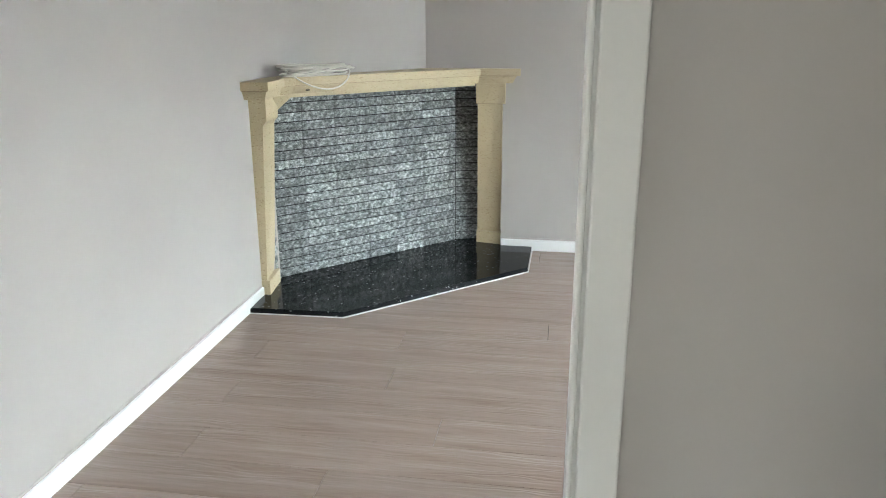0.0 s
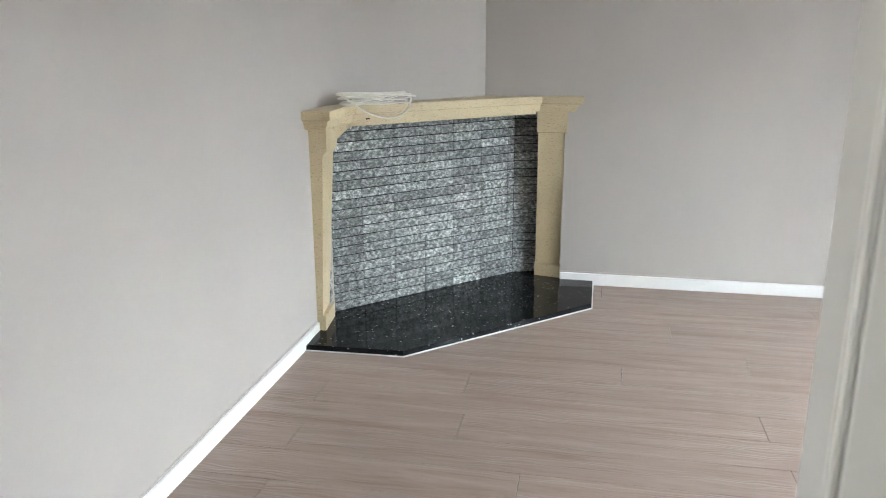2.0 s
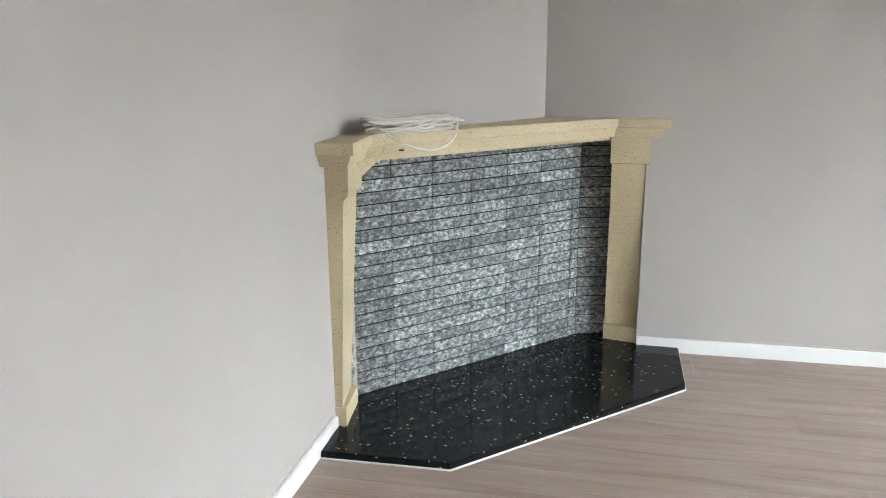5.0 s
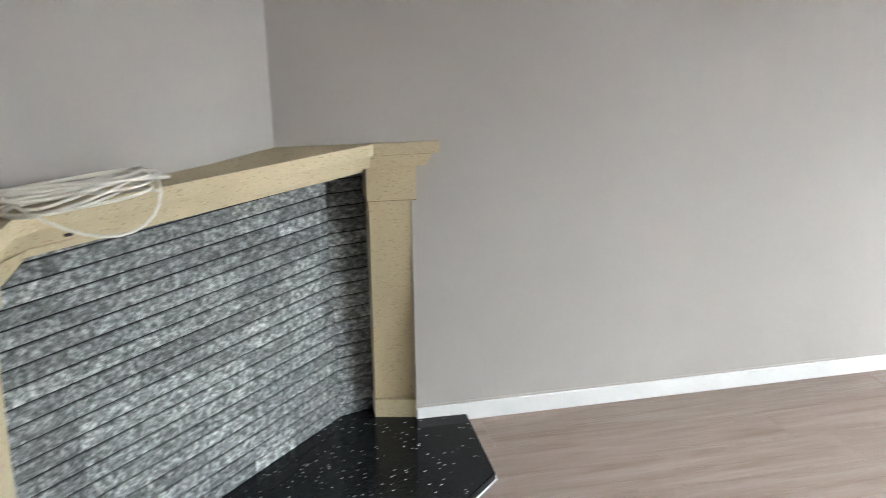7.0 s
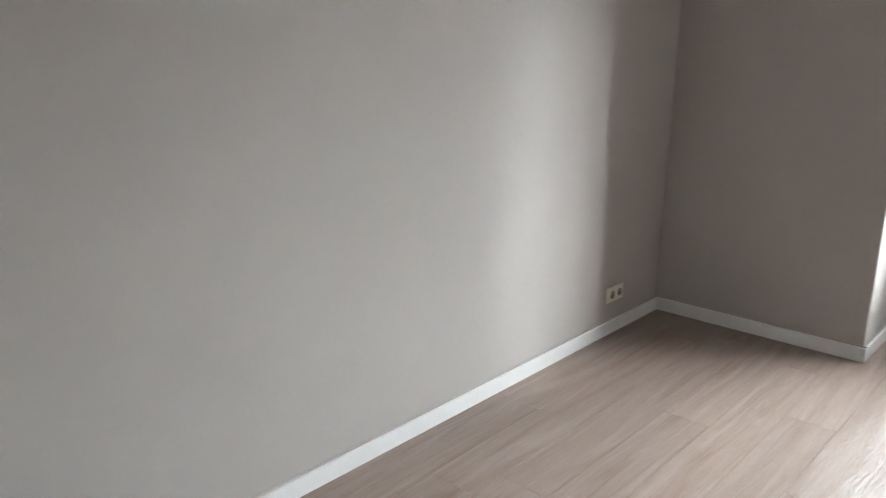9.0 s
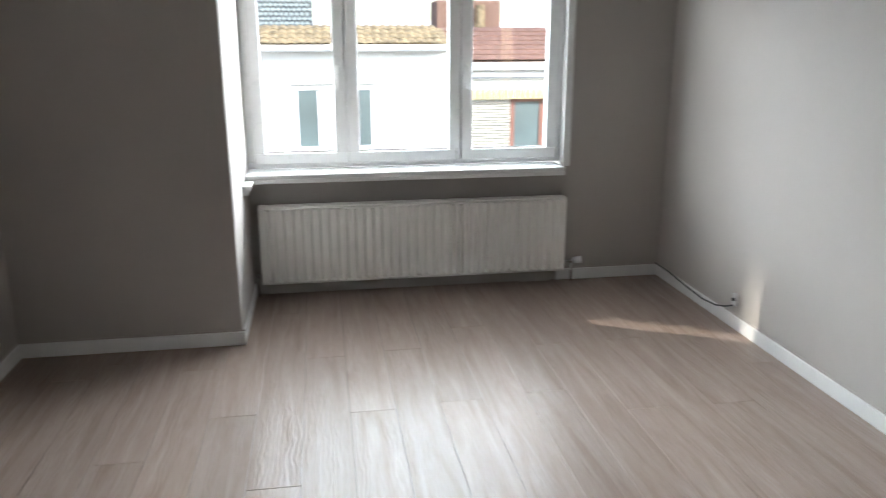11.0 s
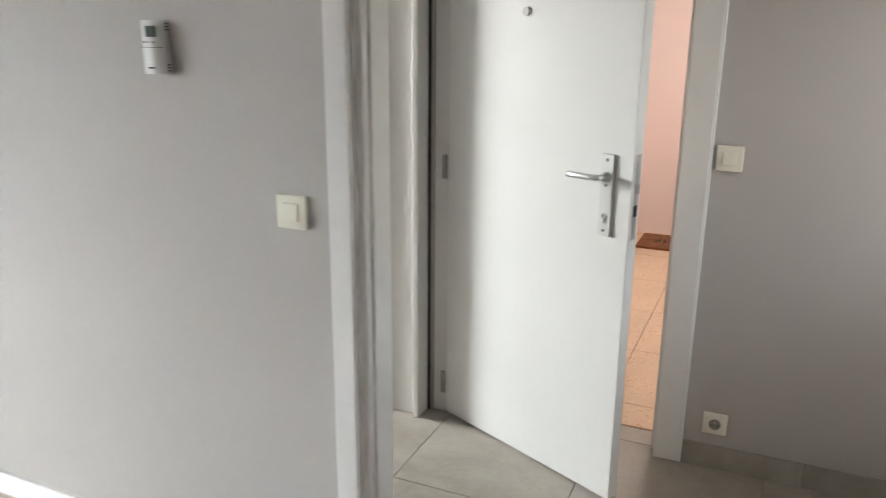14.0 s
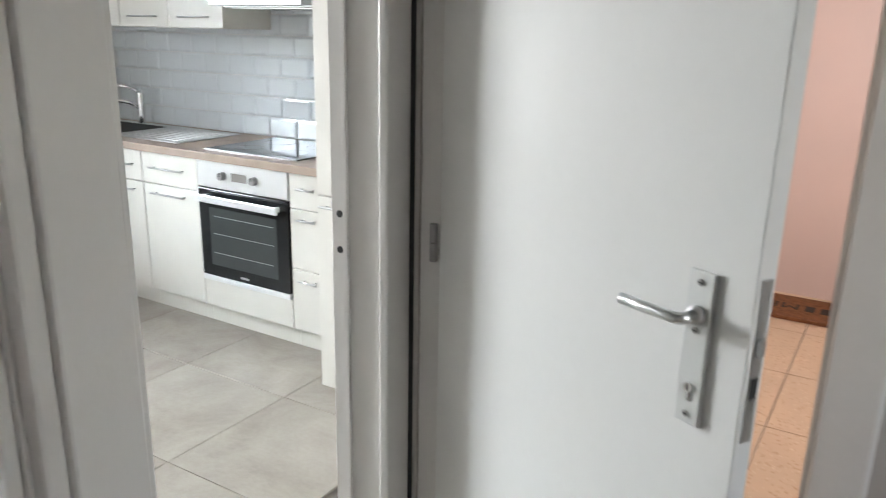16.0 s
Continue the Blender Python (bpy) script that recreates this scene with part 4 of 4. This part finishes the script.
def tap():
    root = thing("kitchen_tap", "chrome single-lever kitchen tap with angled spout", "tap")
    x, y = 4.98, -1.09
    part("body", cyl(bmesh.new(), (x, y, 0.9155), (x, y, 1.10), 0.021, 20), M_CHROME, root)
    part("spout", tube(bmesh.new(), [(x, y, 1.00), (x + 0.03, y + 0.06, 1.045), (x + 0.09, y + 0.20, 1.075), (x + 0.095, y + 0.21, 1.06)], 0.011, 12), M_CHROME, root, smooth=True)
    part("lever", tube(bmesh.new(), [(x, y, 1.10), (x + 0.02, y + 0.03, 1.125), (x + 0.07, y + 0.10, 1.15)], 0.008, 10), M_CHROME, root, smooth=True)
    return root


tap()


def hob():
    root = thing("hob", "black glass ceramic hob set in the worktop", "hob")
    part("glass_top", box(3.335, 3.945, -1.16, -0.66, 0.9095, 0.915, 0.002), M_BGLASS, root)
    part("front_trim", box(3.335, 3.945, -0.66, -0.652, 0.9095, 0.9155, 0.001), M_STEEL, root, "bevelled bright edge")
    for x, y, r in ((3.50, -0.80, 0.09), (3.78, -0.80, 0.075), (3.50, -1.03, 0.075), (3.78, -1.03, 0.09)):
        bm = bmesh.new()
        tube(bm, [(x + r * math.cos(w), y + r * math.sin(w), 0.9151) for w in (2 * math.pi * k / 32 for k in range(32))], 0.0006, 4, True)
        part("zone_ring", bm, M_TGROUT, root)
    return root


hob()


def wall_unit(x0, x1, hx):
    root = thing("wall_cabinet", "cream wall cabinet with a steel bar handle", "cabinet", "kitchen wall cabinets")
    part("body", box(x0, x1, -1.198, -0.870, 1.488, 2.20, 0.001), M_CAB, root)
    d = part("cabinet_door", box(x0 + 0.0015, x1 - 0.0015, -0.869, -0.850, 1.490, 2.198, 0.003, 2), M_CAB, root)
    part("handle", bar_handle(bmesh.new(), hx[0], hx[1], -0.82, 1.545), M_STEEL, d, "brushed steel bar handle", True)
    return root


wall_unit(3.972, 4.374, (4.05, 4.27))
wall_unit(4.376, 4.778, (4.45, 4.67))
wall_unit(4.780, 5.18, (4.86, 5.08))


def extractor():
    root = thing("extractor_hood", "slim stainless steel extractor hood under a cabinet", "extractor hood")
    part("canopy", box(3.37, 3.968, -1.196, -0.855, 1.592, 1.65, 0.003), M_STEEL, root)
    part("visor", box(3.37, 3.968, -0.855, -0.760, 1.600, 1.645, 0.004, 2), M_STEEL, root)
    part("filter", box(3.40, 3.94, -1.15, -0.88, 1.588, 1.593), M_ALU, root)
    part("top_cabinet", box(3.37, 3.968, -1.196, -0.850, 1.652, 2.20, 0.002), M_CAB, root)
    return root


extractor()


def tall_unit():
    root = thing("tall_cabinet", "tall cream cabinet with two fronts beside the doorway", "cabinet")
    x0, x1, yf = 2.262, 2.865, -0.250
    part("body", box(x0, x1, -1.198, yf - 0.021, 0.072, 2.20, 0.001), M_CAB, root)
    part("plinth", box(x0, x1 - 0.03, -1.198, yf - 0.055, 0.0, 0.072), M_CAB, root)
    front(root, "cabinet_door", x0, x1, 0.074, 0.882, yf, (2.50, 2.83, 0.845))
    front(root, "cabinet_door", x0, x1, 0.886, 2.198, yf)
    return root


tall_unit()

# ---- landing ----
setting("wall_landing_far", box(-1.2, 2.4, -3.1, -2.9, -0.05, TOP), M_PINK, "pale pink painted stair landing wall", "wall")
setting("wall_landing_side", box(1.95, 2.05, -2.9, 0.255, -0.05, TOP), M_PINK, "pale pink painted stair landing side wall", "wall")
setting("wall_landing_front", bx(bx(bmesh.new(), -1.2, 0.910, 0.235, 0.27, -0.05, TOP), 0.910, 1.95, 0.235, 0.27, 2.12, TOP), M_PINK, "pink painted landing wall around the entrance", "wall")
setting("wall_landing_end", box(-1.3, -1.2, -2.9, 0.27, -0.05, TOP), M_PINK, "pale pink painted end wall of the landing", "wall")
setting("ceiling_landing", box(-1.3, 2.05, -3.1, 0.27, TOP, TOP + 0.2), M_CEIL, "white ceiling of the stair landing", "ceiling")


# unseen fitting, added to go with the area lamp that lights the landing
def landing_lamp():
    root = thing("ceiling_lamp", "unseen round ceiling lamp added for the landing light", "lamp")
    part("base", cyl(bmesh.new(), (1.0, -1.3, 2.549), (1.0, -1.3, 2.51), 0.16, 28), M_PVC, root)
    return root


landing_lamp()


def landing_door():
    root = tagged(new("door_2", mesh_of("door_2", box(1.70, 1.93, -2.898, -2.872, 0, 2.08, 0.004), M_PINK)), "pink painted door lining on the landing", "door", kind="structure")
    part("panel", box(1.72, 1.90, -2.872, -2.866, 0.05, 2.04, 0.003), M_PINK, root)
    return root


landing_door()


def doormat():
    root = thing("doormat", "brown coir doormat with worn black lettering", "doormat", m=pose(1.27, -2.60, 0, 0, 0, 180))
    part("coir_pad", box(-0.32, 0.32, -0.20, 0.20, 0.0005, 0.020, 0.004, 2), M_COIR, root)
    for i in range(4):
        x = -0.02 + i * 0.08
        part("letter_bar", box(x, x + 0.05, -0.05, 0.05, 0.0195, 0.0208, 0.0003), M_INK, root)
    txt = bpy.data.curves.new("lettering", "FONT")
    txt.body, txt.size, txt.extrude = "ME", 0.14, 0.0004
    txt.materials.append(M_INK)
    ob = new("lettering", txt)
    ob.parent = root
    ob.matrix_world = pose(1.315, -2.65, 0.0206)
    return root


doormat()

# ---- outside ----
setting("ground", box(-60, 120, -90, 90, -8.4, -8.2), M_ASPH, "grey asphalt street far below", "ground")
setting("roof_slab", box(-3.0, 5.75, -6.0, 9.0, TOP + 0.2, TOP + 0.5), M_SLATE, "flat roof over the flat", "roof")


def tile_mesh(name, w, ln, r, material):
    """One curved roof tile, lying along its local x."""
    bm = bmesh.new()
    n = 6
    A, B_ = [], []
    for k in range(n + 1):
        w_ = math.pi * k / n
        y, z = -w / 2 + w * k / n, r * math.sin(w_)
        A.append(bm.verts.new((0, y, z + 0.02)))
        B_.append(bm.verts.new((ln, y, z)))
    lo = [bm.verts.new((v.co.x, v.co.y, v.co.z - 0.018)) for v in A]
    for k in range(n):
        bm.faces.new((A[k], A[k + 1], B_[k + 1], B_[k]))
        bm.faces.new((lo[k], lo[k + 1], A[k + 1], A[k]))
    return mesh_of(name, bm, material)


def tiled_roof(parent, x0, z0, x1, z1, y0, y1, rows, w, material, arch=0.15):
    me = tile_mesh("roof_tile", w, math.hypot(x1 - x0, z1 - z0) / rows * 1.08, w * arch, material)
    sl = math.degrees(math.atan2(z1 - z0, x1 - x0))
    n = int((y1 - y0) / w)
    for r in range(rows):
        f = r / rows
        for i in range(n):
            ob = new("roof_tile", me)
            ob.parent = parent
            ob.matrix_world = pose(x0 + (x1 - x0) * f, y0 + (i + 0.5) * w, z0 + (z1 - z0) * f + 0.02, 0, -sl, 0)


def house_window(parent, x, y0, y1, z0, z1, wood, curtain=True):
    f = part("window", box(x - 0.05, x + 0.03, y0, y1, z0 - 0.06, z0, 0.005), wood, parent)
    for a, b in ((y0, y0 + 0.07), (y1 - 0.07, y1), ((y0 + y1) / 2 - 0.04, (y0 + y1) / 2 + 0.04)):
        part("frame", box(x - 0.03, x + 0.03, a, b, z0, z1), wood, f)
    part("head", box(x - 0.03, x + 0.03, y0, y1, z1, z1 + 0.07), wood, f)
    part("pane", box(x - 0.014, x - 0.008, y0 + 0.07, y1 - 0.07, z0, z1), M_FARGLASS, f)
    if curtain:
        bm = bmesh.new()
        for k in range(8):
            a = y0 + 0.09 + k * 0.03
            bx(bm, x - 0.024 - 0.008 * (k % 2), x - 0.016, a, a + 0.026, z0 + 0.02, z1 - 0.01)
        part("curtain", bm, M_CURTAIN, f, "white net curtain")
    part("sill", box(x - 0.16, x + 0.0, y0 - 0.12, y1 + 0.12, z0 - 0.14, z0 - 0.06, 0.01), M_SLATE, f)
    return f


def white_house():
    root = thing("house", "white rendered town house with yellow pantile roof", "house", "houses across the street")
    part("wall", box(14.0, 22.0, 1.62, 9.5, -8.3, 1.30), M_RENDER, root)
    part("eaves", box(13.82, 14.1, 1.60, 9.5, 1.30, 1.40, 0.02), M_RENDER, root)
    part("gutter", cyl(bmesh.new(), (13.80, 1.62, 1.36), (13.80, 9.5, 1.36), 0.055, 12), M_PVC, root)
    part("roof", prism(bmesh.new(), [(13.85, 1.62), (22.0, 1.62), (22.0, 9.5), (13.85, 9.5)], [(14.6, 1.62), (22.0, 1.62), (22.0, 9.5), (14.6, 9.5)], 1.395, 1.68), M_CLAYY, root)
    tiled_roof(root, 13.83, 1.40, 14.62, 1.69, 1.75, 6.6, 4, 0.142, M_CLAYY, 0.2)
    house_window(root, 14.0, 2.88, 4.24, -0.26, 0.68, M_PVC, False)
    veil = bmesh.new()
    for k in range(18):
        a = 3.20 + k * 0.036
        bx(veil, 13.978 - 0.007 * (k % 2), 13.985, a, a + 0.032, -0.25, 0.67)
    part("curtain", veil, M_PVC, root, "bright white drawn curtain")
    part("lintel", box(13.94, 14.0, 2.78, 4.34, 0.77, 0.81, 0.01), M_RENDER, root)
    return root


def brick_house():
    root = thing("house", "narrow town house with red tiled roof and shuttered window", "house", "houses across the street")
    part("wall", box(14.05, 22.0, -4.5, 1.60, -8.3, 0.50), M_RENDER, root)
    part("cornice", bx(bx(bx(bmesh.new(), 13.80, 14.4, -4.5, 1.60, 0.98, 1.12, 0.02), 13.92, 14.4, -4.5, 1.60, 0.82, 0.98, 0.02), 13.98, 14.4, -4.5, 1.60, 0.50, 0.82), M_RENDER, root)
    # slate-coloured strip that paints a shadow line across the cornice
    part("painted_shadow_line", box(13.90, 13.925, -4.5, 1.60, 0.845, 0.872), M_SLATE, root)
    part("roof", prism(bmesh.new(), [(13.82, -4.5), (22.0, -4.5), (22.0, 1.60), (13.82, 1.60)], [(15.2, -4.5), (22.0, -4.5), (22.0, 1.60), (15.2, 1.60)], 1.12, 1.66), M_CLAYR, root)
    tiled_roof(root, 13.80, 1.13, 15.22, 1.67, -1.6, 1.62, 7, 0.2, M_CLAYR, 0.06)
    bm = bmesh.new()
    for i in range(22):
        y = -0.62 + i * 0.10
        bx(bm, 13.90, 13.925, y, y + 0.085, 0.49, 0.66, 0.004)
    part("awning_fringe", bm, M_FRINGE, root, "faded yellow pelmet fringe")
    for i in range(18):
        part("shutter_slat", box(13.985, 14.03, 0.52, 1.22, -0.38 + i * 0.046, -0.342 + i * 0.046, 0.006), M_SHUT, root)
    house_window(root, 14.02, -0.62, 0.51, -0.40, 0.44, M_WOOD)
    ch = part("chimney", box(19.0, 20.0, -0.45, 1.05, 1.5, 2.35, 0.02), M_BRICK, root, "brown brick chimney stack")
    for y in (0.05, 0.62):
        part("chimney_pot", cyl(bmesh.new(), (18.9, y, 1.6), (18.9, y, 2.25), 0.13, 16, 0.11), M_CLAYY, ch)
    return root


white_house()
brick_house()


def far_house():
    root = thing("house", "pale gabled house with a grey lattice dormer behind the roofs", "house", "houses across the street")
    part("wall", box(24.0, 30.0, -6.0, 12.0, -8.3, 2.0), M_RENDER, root)
    dm = part("dormer", box(23.0, 24.0, 3.9, 5.6, 1.0, 3.4, 0.02), M_SLATE, root, "grey dormer clad in diamond slates")
    for r in range(14):
        for c in range(12):
            s = new("slate", SLATE_ME)
            s.parent = dm
            s.matrix_world = pose(22.985, 3.97 + c * 0.14 + (r % 2) * 0.07, 1.55 + r * 0.12, 45, 0, 0)
    part("chimney", box(23.0, 24.0, 5.7, 6.1, 1.0, 3.0, 0.02), M_BRICK, root)
    return root


SLATE_ME = mesh_of("slate", box(-0.02, 0.012, -0.045, 0.045, -0.045, 0.045, 0.004), M_CURTAIN)
far_house()

# ---- floors, laid last ----
FLOOR = setting("floor", bx(bx(bmesh.new(), AX, CX, 1.576, PY, -0.06, -0.010), AX, PX, PY, BY, -0.06, -0.010), M_SOIL, "greyed oak laminate floor in long planks", "floor")
ROW, LONG = 0.1935, 1.775
JOINTS = {-3: 1.2, -2: 2.2, -1: 2.61, 0: 3.61, 1: 2.60, 2: 3.62, 3: 2.585, 4: 3.844, 5: 2.9, 6: 3.814, 7: 4.415, 8: 3.782, 9: 4.38, 10: 3.264, 11: 3.826, 12: 2.55, 13: 3.52, 14: 2.68, 15: 4.3, 16: 3.18, 17: 2.3}
for k, j in JOINTS.items():
    y0, y1 = max(1.576, 2.0 + ROW * k), min(BY, 2.0 + ROW * (k + 1))
    if y1 - y0 < 0.01:
        continue
    end = CX if y0 < PY - 0.05 else PX
    x = j - LONG * math.ceil(j / LONG)
    while x < end:
        a, b = max(AX, x), min(end, x + LONG)
        if b - a > 0.03:
            o = new("plank", mesh_of("plank", box(a + 0.0014, b - 0.0014, y0 + 0.0010, y1 - 0.0010, -0.0095, 0.0), M_LAM))
            o.parent = FLOOR
        x += LONG
setting("threshold", box(DL, DR, 1.558, 1.588, -0.01, 0.004, 0.002), M_ALU, "flat metal threshold strip in the doorway", "threshold")

HFLOOR = setting("floor_hall", bx(bx(bmesh.new(), -0.3, 2.1, 0.27, 1.574, -0.06, -0.010), 2.1, 5.42, -1.2, HY, -0.06, -0.010), M_TGROUT, "cement-look porcelain tiled floor of hall and kitchen", "floor")
for i in range(-4, 7):
    for k in range(-3, 2):
        x0, x1 = 1.82 + 0.6 * i, 1.82 + 0.6 * (i + 1)
        y0, y1 = 0.414 + 0.6 * k, 0.414 + 0.6 * (k + 1)
        lim = (2.1, 5.42, -1.2, HY) if x0 > 2.0 else (-0.3, 2.42, 0.30, 1.57)
        a, b, c, d = max(x0, lim[0]), min(x1, lim[1]), max(y0, lim[2]), min(y1, lim[3])
        if b - a > 0.02 and d - c > 0.02:
            o = new("floor_tile", mesh_of("floor_tile", box(a + 0.0015, b - 0.0015, c + 0.0015, d - 0.0015, -0.0095, 0.0, 0.001), M_CEM))
            o.parent = HFLOOR

LFLOOR = setting("floor_landing", box(-1.2, 1.95, -2.9, 0.29, -0.06, -0.012), M_GROUT, "orange-beige terrazzo tiled landing floor", "floor")
for i in range(-5, 2):
    for k in range(-6, 2):
        x0, y0 = 1.25 + 0.585 * i, -0.485 + 0.585 * k
        a, b, c, d = max(x0, -1.2), min(x0 + 0.585, 1.95), max(y0, -2.9), min(y0 + 0.585, 0.29)
        if b - a > 0.02 and d - c > 0.02:
            o = new("floor_tile", mesh_of("floor_tile", box(a + 0.002, b - 0.002, c + 0.002, d - 0.002, -0.0115, 0.0, 0.0012), M_TERR))
            o.parent = LFLOOR

# ---- stone strips and wall tiles ----
strips((-0.012, 4.500), (0.838, 5.395), 0.031, 1.034, [0.195, 0.200, 0.200, 0.200, 0.200, 0.200, 0.052], 20, 100)
strips((0.851, 5.411), (0.998, 5.457), 0.031, 1.034, [0.153], 20, 300)
strips((-0.004, 4.435), (-0.012, 4.505), 0.031, 1.034, [0.066], 20, 400)

METRO = setting("tile_splashback", box(3.0, 5.41, -1.2, -1.196, 0.909, 1.75), M_WGROUT, "white bevelled metro tile splashback", "splashback")
bm = bmesh.new()
w, h, e = 0.0985, 0.0528, 0.012
lo = [bm.verts.new((sx * w, 0.0, sz * h)) for sx, sz in ((-1, -1), (1, -1), (1, 1), (-1, 1))]
mi = [bm.verts.new((sx * w, 0.004, sz * h)) for sx, sz in ((-1, -1), (1, -1), (1, 1), (-1, 1))]
hi = [bm.verts.new((sx * (w - e), 0.008, sz * (h - e))) for sx, sz in ((-1, -1), (1, -1), (1, 1), (-1, 1))]
bm.faces.new(hi)
for A, B_ in ((lo, mi), (mi, hi)):
    for i in range(4):
        bm.faces.new((A[i], A[(i + 1) % 4], B_[(i + 1) % 4], B_[i]))
MET_ME = mesh_of("wall_tile", bm, M_METRO)
for r in range(8):
    for c in range(12):
        x = 3.11 + 0.2 * c + (0.1 if r % 2 else 0.0)
        if x < 5.32:
            o = new("wall_tile", MET_ME)
            o.parent = METRO
            o.location = (x, -1.196, 0.963 + 0.110 * r)
